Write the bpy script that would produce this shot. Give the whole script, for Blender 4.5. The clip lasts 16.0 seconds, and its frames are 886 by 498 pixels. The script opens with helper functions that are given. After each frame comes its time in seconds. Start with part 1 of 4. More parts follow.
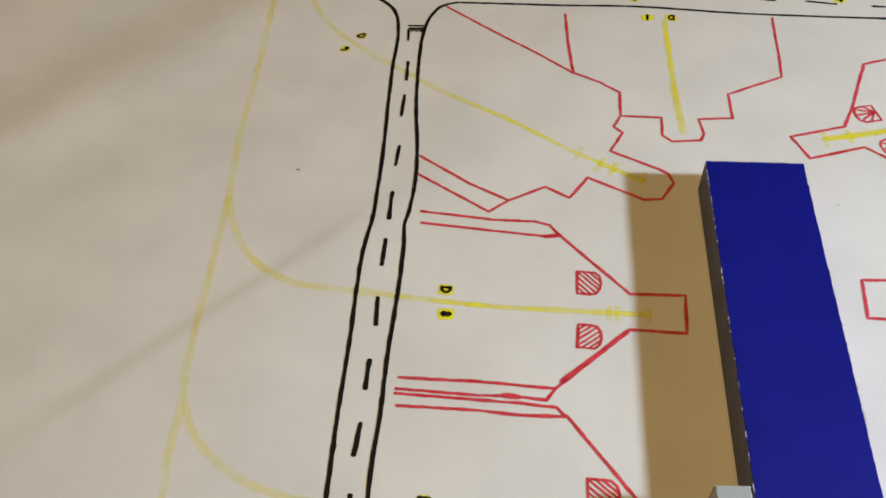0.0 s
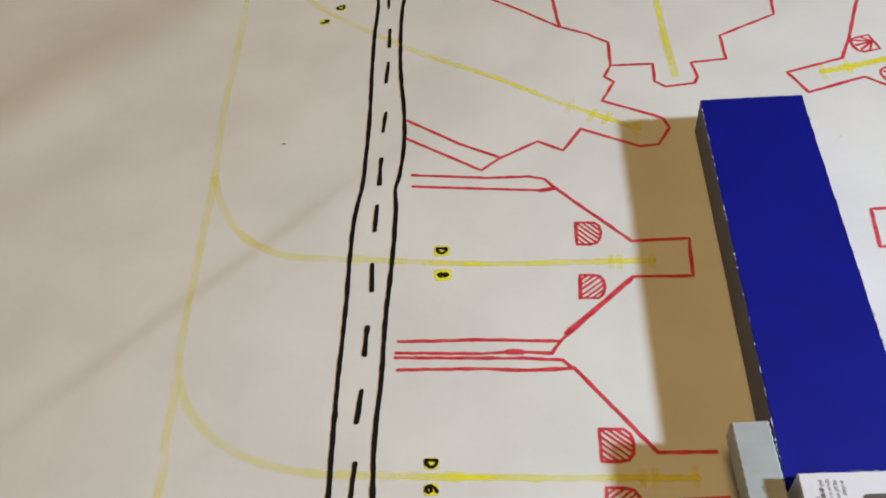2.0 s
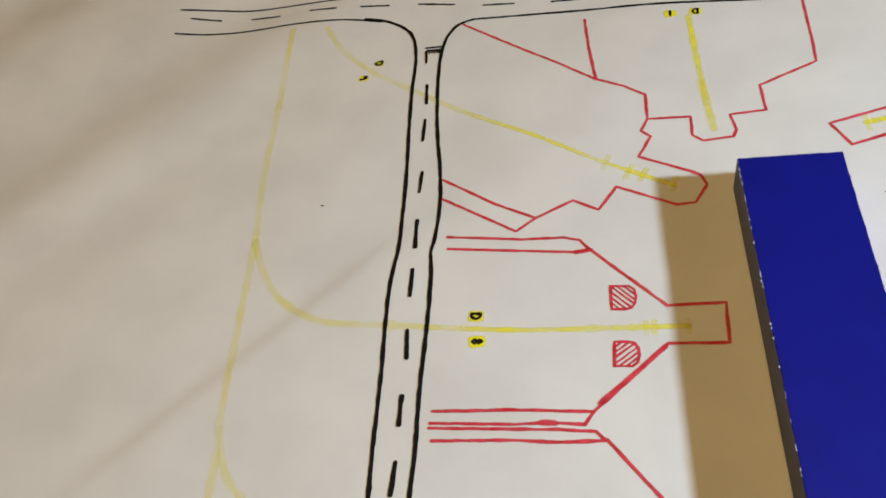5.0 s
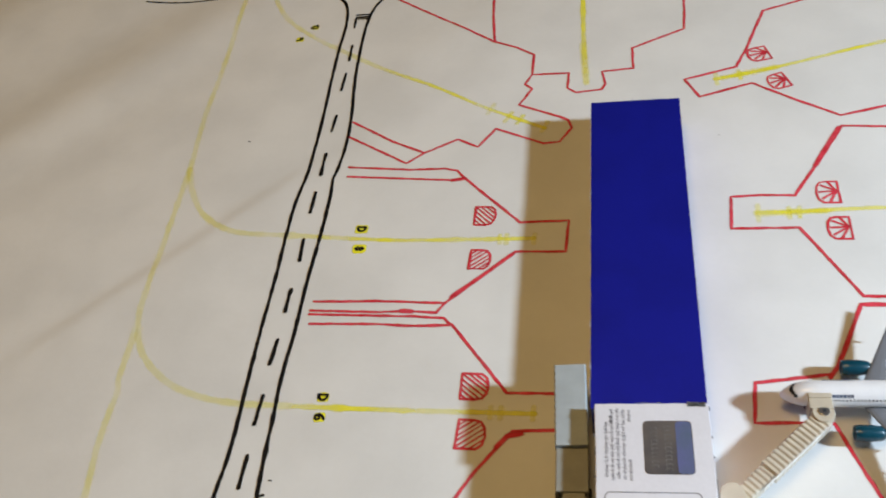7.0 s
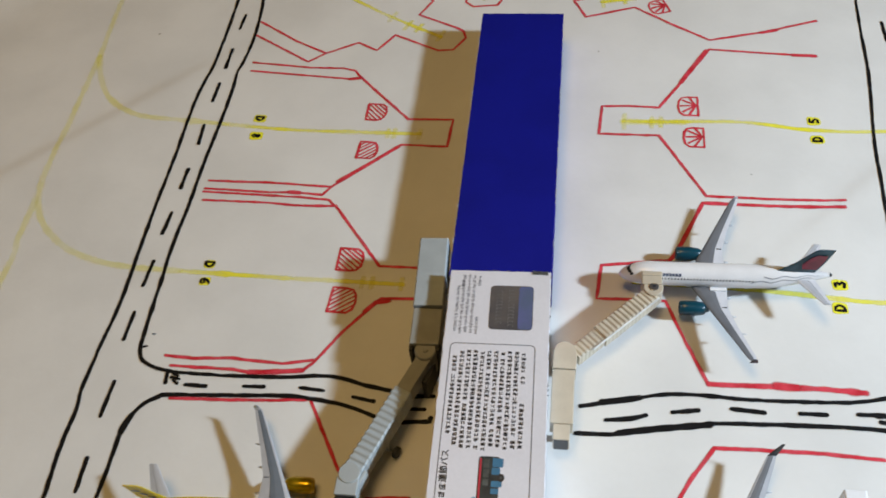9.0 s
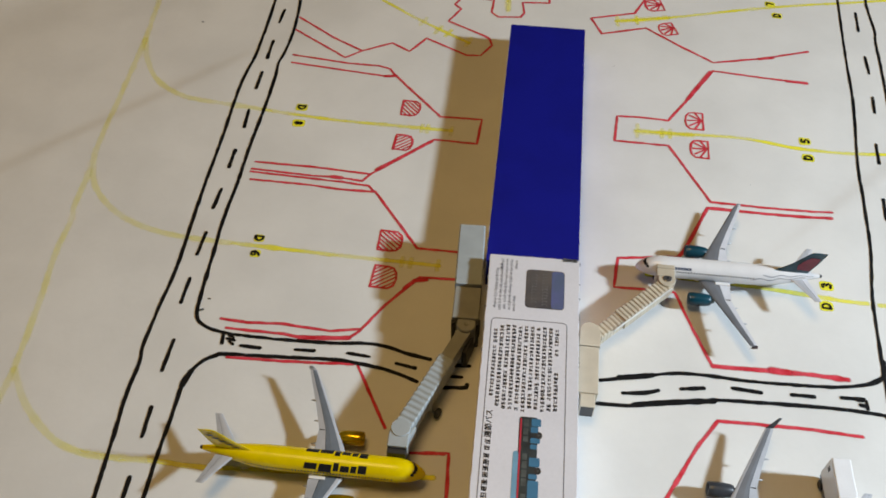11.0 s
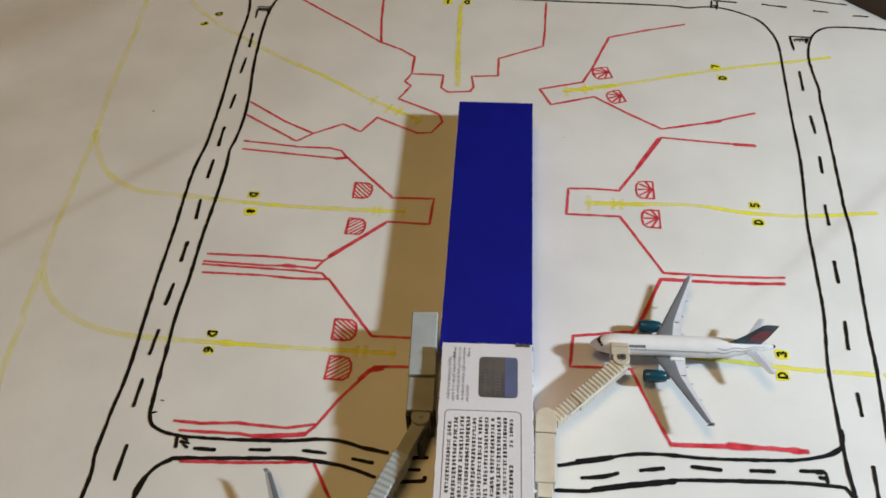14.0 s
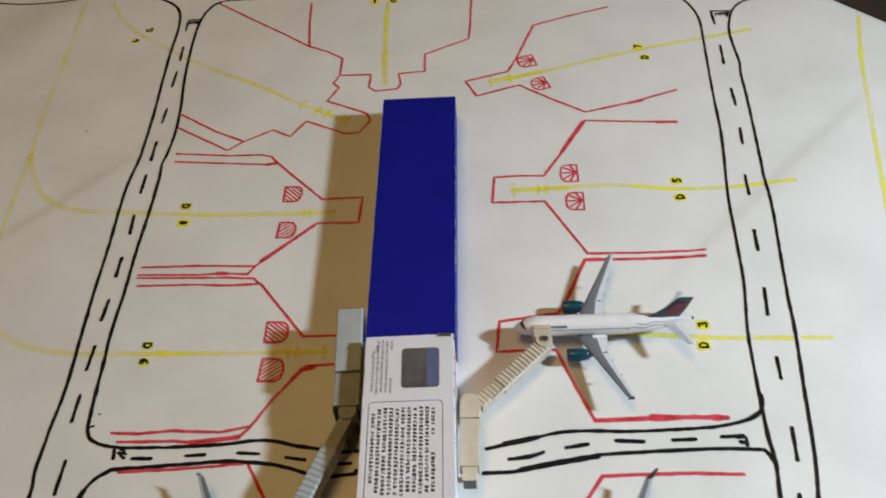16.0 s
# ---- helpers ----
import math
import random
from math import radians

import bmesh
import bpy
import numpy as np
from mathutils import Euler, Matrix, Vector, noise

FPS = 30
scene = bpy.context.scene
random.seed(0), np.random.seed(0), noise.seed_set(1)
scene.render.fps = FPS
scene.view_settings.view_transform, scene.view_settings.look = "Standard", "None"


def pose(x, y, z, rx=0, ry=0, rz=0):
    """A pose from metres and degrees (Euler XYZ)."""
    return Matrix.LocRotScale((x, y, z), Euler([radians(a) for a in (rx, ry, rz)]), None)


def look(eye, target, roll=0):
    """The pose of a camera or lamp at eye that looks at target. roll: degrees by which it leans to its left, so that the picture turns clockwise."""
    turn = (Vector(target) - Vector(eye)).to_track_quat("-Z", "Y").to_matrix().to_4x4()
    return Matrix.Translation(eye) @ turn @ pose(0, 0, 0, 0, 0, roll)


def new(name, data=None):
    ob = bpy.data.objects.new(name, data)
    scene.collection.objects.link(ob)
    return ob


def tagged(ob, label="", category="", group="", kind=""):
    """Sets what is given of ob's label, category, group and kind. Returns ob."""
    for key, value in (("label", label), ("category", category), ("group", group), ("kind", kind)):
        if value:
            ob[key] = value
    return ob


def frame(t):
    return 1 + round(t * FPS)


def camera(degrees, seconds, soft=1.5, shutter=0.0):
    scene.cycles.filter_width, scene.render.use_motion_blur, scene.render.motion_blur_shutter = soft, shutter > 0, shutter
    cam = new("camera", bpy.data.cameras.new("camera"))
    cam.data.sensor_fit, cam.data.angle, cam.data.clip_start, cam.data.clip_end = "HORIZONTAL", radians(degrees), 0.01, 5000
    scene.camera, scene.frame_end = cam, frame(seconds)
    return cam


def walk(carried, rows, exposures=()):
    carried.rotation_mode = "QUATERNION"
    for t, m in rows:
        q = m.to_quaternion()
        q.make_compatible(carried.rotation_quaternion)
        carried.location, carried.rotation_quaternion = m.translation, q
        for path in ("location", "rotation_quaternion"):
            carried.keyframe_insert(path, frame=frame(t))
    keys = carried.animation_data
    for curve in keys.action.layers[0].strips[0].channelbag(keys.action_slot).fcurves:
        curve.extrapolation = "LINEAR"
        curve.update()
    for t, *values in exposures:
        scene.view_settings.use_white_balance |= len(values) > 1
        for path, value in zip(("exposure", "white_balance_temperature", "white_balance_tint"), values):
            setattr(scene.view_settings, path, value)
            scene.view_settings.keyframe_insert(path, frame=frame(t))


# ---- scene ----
cam = camera(52.30, 16.0, soft=1.7, shutter=0.3)
EXPOSURES = [(0.0, 0.38, 7330, 10), (1.0, 0.39, 7080, 10), (4.0, 0.48, 7130, 10), (6.5, 0.41, 7130, 10), (7.5, 0.16, 7220, 10), (9.0, 0.04, 7320, 10), (11.5, -0.01, 7670, 10), (14.5, -0.03, 7720, 10), (16.0, -0.1, 7670, 10)]
# t, eye (m), turn (degrees); the sheet of paper lies at z = 0
ROWS = [
    (0.0, 0.0300, 0.0959, 0.3216, 38.46, 2.15, 6.53),
    (0.5, 0.0293, 0.0859, 0.3284, 38.11, 3.17, 4.35),
    (1.0, 0.0325, 0.0867, 0.3183, 38.82, 2.74, 2.39),
    (1.5, 0.0420, 0.0736, 0.3113, 38.44, 5.16, 3.70),
    (2.0, 0.0372, 0.0895, 0.3006, 38.46, 5.39, 3.73),
    (2.5, 0.0354, 0.1046, 0.3042, 38.03, 7.52, 4.74),
    (3.0, 0.0302, 0.1125, 0.3010, 38.04, 7.70, 5.33),
    (3.5, 0.0247, 0.1150, 0.2984, 37.73, 8.06, 5.64),
    (4.0, 0.0332, 0.1181, 0.2993, 38.04, 8.28, 5.22),
    (4.2, 0.0370, 0.1190, 0.3027, 37.84, 8.32, 5.09),
    (6.3, 0.0940, 0.0712, 0.3246, 41.67, 9.77, 8.29),
    (6.5, 0.1059, 0.0643, 0.3242, 41.22, 9.61, 8.64),
    (7.0, 0.1327, 0.0397, 0.3285, 40.53, 9.48, 8.43),
    (7.5, 0.1557, 0.0272, 0.3287, 40.49, 8.77, 7.78),
    (8.0, 0.1735, 0.0187, 0.3281, 39.79, 7.88, 7.36),
    (8.5, 0.1783, 0.0095, 0.3209, 38.41, 7.00, 7.46),
    (9.0, 0.1684, -0.0033, 0.3278, 38.01, 4.68, 8.54),
    (9.2, 0.1641, -0.0100, 0.3370, 37.20, 5.53, 8.14),
    (11.3, 0.1292, -0.0423, 0.3613, 38.56, -0.36, 8.88),
    (11.5, 0.1283, -0.0409, 0.3644, 38.83, -0.33, 8.84),
    (12.0, 0.1300, -0.0377, 0.3657, 39.31, 0.01, 7.97),
    (12.5, 0.1301, -0.0392, 0.3657, 38.88, 0.55, 8.02),
    (13.0, 0.1353, -0.0314, 0.3686, 39.08, 1.09, 7.25),
    (13.5, 0.1370, -0.0300, 0.3670, 39.36, 1.10, 6.81),
    (14.0, 0.1463, -0.0205, 0.3714, 40.56, 1.13, 6.06),
    (14.5, 0.1467, -0.0201, 0.3744, 41.24, 1.33, 5.61),
    (15.0, 0.1522, -0.0156, 0.3823, 41.44, 2.77, 5.45),
    (15.5, 0.1643, -0.0166, 0.3802, 41.20, 3.54, 4.73),
    (16.0, 0.1854, -0.0235, 0.3763, 40.09, 3.82, 2.78),
]
walk(cam, [(t, pose(x, y, z, rx, ry, rz)) for t, x, y, z, rx, ry, rz in ROWS], EXPOSURES)

# ---- light ----
MM = 0.001


def area_light(name, eye, target, size, watts, colour, spread=180):
    lamp = bpy.data.lights.new(name, "AREA")
    lamp.shape, lamp.size, lamp.energy, lamp.color, lamp.spread = "DISK", size, watts, colour, radians(spread)
    ob = new(name, lamp)
    ob.matrix_world = look(eye, target)
    return ob


world = bpy.data.worlds.new("room_glow")
scene.world = world
world.use_nodes = True
world.node_tree.nodes["Background"].inputs[0].default_value = (1.0, 0.78, 0.52, 1)
world.node_tree.nodes["Background"].inputs[1].default_value = 0.1
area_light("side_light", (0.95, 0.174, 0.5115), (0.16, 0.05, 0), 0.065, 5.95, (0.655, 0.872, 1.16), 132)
area_light("ceiling_light", (-0.08, 0.17, 1.7), (0.05, 0.2, 0), 0.6, 8.6, (0.96, 0.655, 0.285))


# ---- materials ----
def material(name, colour, rough=0.6, metal=0.0, vary=0.12, scale=60.0, bump=0.0, bump_scale=400.0, spec=0.5, fine=0.05, second=None):
    """A surface with broad stains and fine grain; second: a colour that the broad noise mixes in."""
    m = bpy.data.materials.new(name)
    m.use_nodes = True
    t = m.node_tree
    b = t.nodes["Principled BSDF"]
    b.inputs["Roughness"].default_value, b.inputs["Metallic"].default_value = rough, metal
    b.inputs["Specular IOR Level"].default_value = spec
    co = t.nodes.new("ShaderNodeTexCoord")
    n1, n2 = t.nodes.new("ShaderNodeTexNoise"), t.nodes.new("ShaderNodeTexNoise")
    n1.inputs["Scale"].default_value, n1.inputs["Detail"].default_value = scale, 4
    n2.inputs["Scale"].default_value, n2.inputs["Detail"].default_value = scale * 18, 2
    for n in (n1, n2):
        t.links.new(co.outputs["Object"], n.inputs["Vector"])
    dark = [c * (1 - vary) for c in colour] if second is None else second
    ramp = t.nodes.new("ShaderNodeValToRGB")
    ramp.color_ramp.elements[0].position, ramp.color_ramp.elements[1].position = 0.35, 0.62
    ramp.color_ramp.elements[0].color, ramp.color_ramp.elements[1].color = (*dark, 1), (*colour, 1)
    t.links.new(n1.outputs["Fac"], ramp.inputs[0])
    mix = t.nodes.new("ShaderNodeMix")
    mix.data_type, mix.blend_type = "RGBA", "MULTIPLY"
    mix.inputs[0].default_value = 1.0
    fr = t.nodes.new("ShaderNodeMapRange")
    fr.inputs["To Min"].default_value, fr.inputs["To Max"].default_value = 1 - fine, 1 + fine
    t.links.new(n2.outputs["Fac"], fr.inputs["Value"])
    t.links.new(ramp.outputs[0], mix.inputs[6])
    t.links.new(fr.outputs[0], mix.inputs[7])
    t.links.new(mix.outputs[2], b.inputs["Base Color"])
    if bump:
        n3, bp = t.nodes.new("ShaderNodeTexNoise"), t.nodes.new("ShaderNodeBump")
        n3.inputs["Scale"].default_value, n3.inputs["Detail"].default_value = bump_scale, 5
        bp.inputs["Strength"].default_value, bp.inputs["Distance"].default_value = bump, 0.0004
        t.links.new(co.outputs["Object"], n3.inputs["Vector"])
        t.links.new(n3.outputs["Fac"], bp.inputs["Height"])
        t.links.new(bp.outputs[0], b.inputs["Normal"])
    return m


PAPER = material("white_paper", (0.74, 0.735, 0.71), 0.75, vary=0.085, scale=20, bump=0.3, bump_scale=160, spec=0.25, fine=0.015)
BLACK_INK = material("black_marker", (0.006, 0.006, 0.007), 0.6, vary=0.4, scale=120, spec=0.18)
RED_INK = material("red_marker", (0.74, 0.06, 0.09), 0.6, vary=0.3, scale=150, spec=0.25, second=(0.58, 0.015, 0.03))


def sheer(m, low, high, scale):
    """Turns an ink into a sheer one: the paper shows through at the rim of the pen line and where the pen left little
    ink.
    """
    t = m.node_tree
    b = t.nodes["Principled BSDF"]
    cover, co, n = t.nodes.new("ShaderNodeAttribute"), t.nodes.new("ShaderNodeTexCoord"), t.nodes.new("ShaderNodeTexNoise")
    rng, mul = t.nodes.new("ShaderNodeMapRange"), t.nodes.new("ShaderNodeMath")
    cover.attribute_name, mul.operation = "cover", "MULTIPLY"
    n.inputs["Scale"].default_value, n.inputs["Detail"].default_value = scale, 3
    rng.inputs["From Min"].default_value, rng.inputs["From Max"].default_value = 0.35, 0.65
    rng.inputs["To Min"].default_value, rng.inputs["To Max"].default_value = low, high
    t.links.new(co.outputs["Object"], n.inputs["Vector"])
    t.links.new(n.outputs["Fac"], rng.inputs["Value"])
    t.links.new(rng.outputs[0], mul.inputs[0])
    t.links.new(cover.outputs["Fac"], mul.inputs[1])
    t.links.new(mul.outputs[0], b.inputs["Alpha"])
    return m


sheer(RED_INK, 0.8, 1.0, 90)
YELLOW_INK = material("yellow_highlighter", (0.92, 0.86, 0.05), 0.7, vary=0.06, scale=32, spec=0.25, second=(0.90, 0.82, 0.03))
sheer(YELLOW_INK, 0.3, 0.85, 34)
BLUE_CARD = material("blue_card", (0.004, 0.008, 0.23), 0.48, vary=0.12, scale=40, bump=0.1, spec=0.2)
SLATE_CARD = material("slate_card", (0.10, 0.11, 0.18), 0.6, vary=0.2, scale=60)
WORN_EDGE = material("worn_white_edge", (0.55, 0.57, 0.66), 0.8, vary=0.3, scale=300)
WHITE_CARD = material("white_card", (0.72, 0.71, 0.75), 0.4, vary=0.05, scale=40, bump=0.08)
FLOOR = material("dark_wood", (0.055, 0.038, 0.026), 0.5, vary=0.4, scale=12, bump=0.2)
WALL = material("room_wall", (0.42, 0.38, 0.33), 0.8, vary=0.08, scale=3)


# ---- building helpers ----
def obj(name, bm, mat, parent=None, smooth=False):
    me = bpy.data.meshes.new(name)
    bm.to_mesh(me)
    bm.free()
    for m in mat if isinstance(mat, (list, tuple)) else [mat]:
        me.materials.append(m)
    if smooth:
        for p in me.polygons:
            p.use_smooth = True
    ob = new(name, me)
    if parent is not None:
        ob.parent = parent
    return ob


def part(name, bm, mat, parent, label="", smooth=False):
    return tagged(obj(name, bm, mat, parent, smooth), label)


def box(x0, x1, y0, y1, z0, z1, bevel=0.0, segments=2, bm=None):
    """A box given in millimetres."""
    own = bmesh.new()
    bmesh.ops.create_cube(own, size=1)
    for v in own.verts:
        v.co = Vector(((x0 + x1) / 2 + v.co.x * (x1 - x0), (y0 + y1) / 2 + v.co.y * (y1 - y0), (z0 + z1) / 2 + v.co.z * (z1 - z0))) * MM
    if bevel:
        bmesh.ops.bevel(own, geom=own.edges[:], offset=bevel * MM, segments=segments, profile=0.5, affect="EDGES")
    if bm is None:
        return own
    return joined(bm, own)


def joined(bm, other):
    me = bpy.data.meshes.new("join")
    other.to_mesh(me)
    other.free()
    bm.from_mesh(me)
    bpy.data.meshes.remove(me)
    return bm


# ---- the sheet of paper ----
FOLD = (math.cos(radians(47)), math.sin(radians(47)))  # the way the folds run


def paper_z(x, y):
    """Height of the sheet, all in mm: old folds and, to the west, soft waves along the folds."""
    s, u = x * FOLD[1] - y * FOLD[0], x * FOLD[0] + y * FOLD[1]
    z = 0.0
    for s0, high, wide, u0, u1 in ((-288, 0.58, 4.5, 70, 235), (8, 0.46, 4.0, 375, 575), (-326, 0.55, 11.0, 330, 470)):
        near = min(max((u - u0) / 60 + 0.5, 0.0), 1.0) * min(max((u1 - u) / 50 + 0.5, 0.1), 1.0)
        z += high * near * (1 + math.tanh((s - s0) / wide)) * math.exp(-(((s - s0) / 55) ** 2))
    k = min(max((-s - 385) / 75, 0.0), 1.0)
    k = k * k * (3 - 2 * k)
    z += k * (1.7 * math.sin((s + 472) / 21.0 + 0.3 * math.sin(u / 90)) + 0.35 * math.sin(s / 12.0 + u / 140))
    z += 0.22 * noise.noise(Vector((x / 42, y / 42, 0.5))) + 0.035 * noise.noise(Vector((x / 19, y / 19, 4.5)))
    return z


def sheet():
    bm = bmesh.new()
    s = sorted(set([round(-840 + 6 * i, 1) for i in range(246)] + [c + d for c in (-288, 8) for d in (-10, -8, -6, -5, -4, -3, -2, -1, 0, 1, 2, 3, 4, 5, 6, 8, 10)]))
    us = [-440 + 6.7875 * i for i in range(161)]
    grid = []
    for a in s:
        row = []
        for b in us:
            x, y = a * FOLD[1] + b * FOLD[0], -a * FOLD[0] + b * FOLD[1]
            row.append(bm.verts.new((x * MM, y * MM, paper_z(x, y) * MM)))
        grid.append(row)
    for i in range(len(s) - 1):
        for j in range(len(us) - 1):
            bm.faces.new((grid[i][j], grid[i + 1][j], grid[i + 1][j + 1], grid[i][j + 1]))
    bmesh.ops.recalc_face_normals(bm, faces=bm.faces[:])
    bmesh.ops.solidify(bm, geom=bm.faces[:], thickness=-0.0002)
    return bm


paper = tagged(obj("paper_sheet", sheet(), PAPER, smooth=True), "large creased white paper sheet with a hand-drawn airport apron plan", "paper", kind="structure")
INKS = {"road_line": (BLACK_INK, 0.21), "lane_dash": (BLACK_INK, 0.21), "stop_mark": (BLACK_INK, 0.23), "gate_line": (RED_INK, 0.165),
        "guide_line": (YELLOW_INK, 0.06), "guide_tick": (YELLOW_INK, 0.09)}
DRAWN = {}


def curve_points(pts, smooth, step=1.9):
    """Points about every step mm along a line through pts; smooth: a Catmull-Rom curve."""
    out = []
    p = [Vector(q) for q in pts]
    for i in range(len(p) - 1):
        a, b, c, d = p[max(i - 1, 0)], p[i], p[i + 1], p[min(i + 2, len(p) - 1)]
        n = max(1, int((c - b).length / step))
        for k in range(n):
            t = k / n
            if smooth:
                out.append(0.5 * (2 * b + (c - a) * t + (2 * a - 5 * b + 4 * c - d) * t * t + (3 * b - a - 3 * c + d) * t ** 3))
            else:
                out.append(b.lerp(c, t))
    return out + [p[-1]]


def ribbon(bm, line, width, lift, rnd, fade=0.0, ink=1.0):
    """A felt-pen line: a flat band of uneven width with round ends, lying on the sheet. fade: how far it pales and
    widens west of x = 10.
    """
    line = [line[0]] + [q for a, q in zip(line, line[1:]) if (q - a).length > 0.05]
    n, sides, wob = len(line), [], rnd.uniform(0, 9)
    for i, q in enumerate(line):
        d = (line[min(i + 1, n - 1)] - line[max(i - 1, 0)]).normalized()
        w = width / 2 * (1 + 0.26 * noise.noise(Vector((i * 0.3, wob, width)))) + 0.1 * rnd.uniform(-1, 1)
        w *= 1 + 1.2 * max(0.0, noise.noise(Vector((q.x * 0.11, q.y * 0.11, wob))) - 0.42)
        w *= 1 + 0.6 * fade * max(0.0, min(1.0, (10 - q.x) / 60))
        side = Vector((-d.y, d.x))
        o = side * 0.2 * noise.noise(Vector((wob, i * 0.5, 3)))
        sides.append((q + o + side * w, q + o - side * w))
    first, last = (line[0] - line[1]).normalized() * width * 0.4, (line[-1] - line[-2]).normalized() * width * 0.4
    m = lambda a, b, k: a.lerp(b, k)
    sides.insert(0, (m(*sides[0], 0.22) + first, m(*sides[0], 0.78) + first))
    sides.append((m(*sides[-1], 0.22) + last, m(*sides[-1], 0.78) + last))
    cover = bm.verts.layers.float.get("cover") or bm.verts.layers.float.new("cover")
    made = []
    for i, (a, b) in enumerate(sides):
        row = []
        for k, c in ((0.0, 0.02), (0.22, 1.0), (0.78, 1.0), (1.0, 0.02)):
            v = a.lerp(b, k)
            up = lift if c == 1.0 or not fade else lift * 0.55
            row.append(bm.verts.new((v.x * MM, v.y * MM, (paper_z(v.x, v.y) + up) * MM)))
            row[-1][cover] = c if 0 < i < len(sides) - 1 else 0.1
            row[-1][cover] *= ink - ink * fade * max(0.0, min(1.0, (10 - v.x) / 60))
        made.append(row)
    for a, b in zip(made, made[1:]):
        for k in range(3):
            bm.faces.new((a[k], a[k + 1], b[k + 1], b[k]))


def stroke(kind, width, *pts):
    mat, lift = INKS[kind]
    DRAWN[kind] = DRAWN.get(kind, 0) + 1
    rnd = random.Random(DRAWN[kind] * 7 + len(kind))
    width *= {BLACK_INK: 1.12, RED_INK: 1.5, YELLOW_INK: 2.0}[mat]
    bm = bmesh.new()
    ribbon(bm, curve_points(pts, kind in ("road_line", "guide_line")), width, lift + 0.003 * (DRAWN[kind] % 9), rnd, 0.6 if mat is YELLOW_INK else 0.0, 0.55 if kind == "guide_tick" or (mat is YELLOW_INK and width > 4.5) else 1.0)
    return part(kind, bm, mat, paper)


stroke("road_line", 1.7, (-88.2, 536.9), (-76.9, 534.7), (-64.5, 527.5), (-57.3, 517.4), (-53.6, 499), (-52.7, 472.8), (-50.7, 442), (-48.1, 410.4), (-46.4, 377.3), (-46, 364.1), (-47.1, 339.7), (-44.7, 294.5), (-42.9, 252.9), (-39.7, 202.4), (-40.2, 183.4), (-40.1, 166.1), (-39.9, 157), (-38.4, 149), (-38.2, 132.1), (-36.3, 113), (-34.9, 97.2), (-32.5, 73.2))
stroke("road_line", 1.7, (-23.6, 530.8), (-32.6, 526), (-38.2, 513.7), (-39.7, 495.2), (-38.3, 467.4), (-35.6, 440.1), (-31.6, 414.4), (-29.2, 390), (-29.7, 369.3), (-30.5, 361.3), (-29.2, 349.6), (-27.9, 321.9), (-27.7, 291.6), (-26.4, 261.8), (-26.2, 238.4), (-24.1, 210.3), (-22.3, 186.5), (-21.2, 179.5), (-18, 174.7), (-11.7, 172), (-3.1, 170.7), (2.6, 170.7), (21.1, 171.2), (45.8, 172.9), (62.6, 175.2), (72.6, 174.8), (81.5, 172.8), (93.2, 171.3))
stroke("road_line", 1.4, (-23.6, 530.8), (8, 531.4), (49.3, 531.9), (90.1, 532.4), (130.8, 530.8), (170.8, 530.6), (210.5, 531), (241.9, 531), (251.6, 529.6), (265.4, 531.8), (277, 530.5), (288.1, 525.9), (298.7, 518.6), (305.4, 506.1), (308.5, 490.7), (308, 463.7), (306.9, 419.4), (306.6, 384.2), (305.2, 360.6), (302.9, 329.8), (302, 293.7), (301.4, 267.9), (298.5, 237.6), (298, 209.1), (297.9, 196.3))
stroke("road_line", 1.7, (297.9, 198.1), (298.2, 180.5), (299.1, 166.6), (297.9, 148.6), (297.2, 125.1))
stroke("road_line", 1.6, (298.6, 202.2), (298.7, 196.7), (295.5, 191.8), (289, 188.3), (275.6, 185), (255.4, 183.2), (237.7, 182.2), (217.4, 182.2), (204.6, 181.3), (194.3, 178.7), (179, 174.6), (170.8, 172.3))
stroke("road_line", 2.4, (194.3, 178.7), (187.9, 177), (179, 174.9))
stroke("road_line", 1.2, (-212.1, 560.7), (-186.3, 558.9), (-162.9, 557.1), (-118.3, 558.1), (-73.9, 558.3), (-47.2, 556.6), (-22.9, 554.9), (18, 555.1), (43.6, 555), (79.2, 554.3), (111, 555), (152.4, 552.4), (193.2, 550.5), (229.4, 550), (235.3, 548), (253.3, 549.8), (292.5, 548), (323.6, 547.4), (346.2, 543.8), (361, 541.5))
stroke("road_line", 1.2, (-210, 538.8), (-187.1, 536.4), (-160.1, 535.6), (-125.3, 537.1), (-99.1, 537.1), (-78.7, 534), (-76.9, 534.7))
stroke("road_line", 1.5, (395.8, 511.9), (374.4, 514.4), (356.1, 515.1), (342.8, 513.5), (334.3, 506.9), (329.1, 495.5), (326.2, 480.3), (326.3, 465.7), (327.6, 446), (326.7, 436.9), (326.5, 405.4), (325.3, 353.1), (325, 346.5), (325, 319.1), (323.3, 287.8), (321.8, 259), (321.3, 237.7), (319, 204.6), (316.7, 170.4), (313.8, 148.9), (311.5, 124.2))
stroke("road_line", 1.7, (-12.7, 75.9), (-14.1, 100), (-14.5, 114.6), (-14.8, 131), (-15.2, 140.4), (-13.6, 147.9), (-10.2, 154.3), (-4.7, 158.4), (-0.6, 159.7), (23.9, 161.9), (48.1, 164.2), (60.4, 164.2), (75.3, 162.6), (89.1, 158.9))
stroke("road_line", 2.6, (-15.2, 140.4), (-14.5, 144.8), (-13.4, 148.8))
stroke("road_line", 1.9, (100.4, 157.5), (105.6, 158.4), (111.3, 159.2), (111.5, 160.8))
stroke("road_line", 1.7, (103.7, 169.8), (111.4, 170.6))
stroke("lane_dash", 1.6, (102.6, 163.9), (108.6, 164.3))
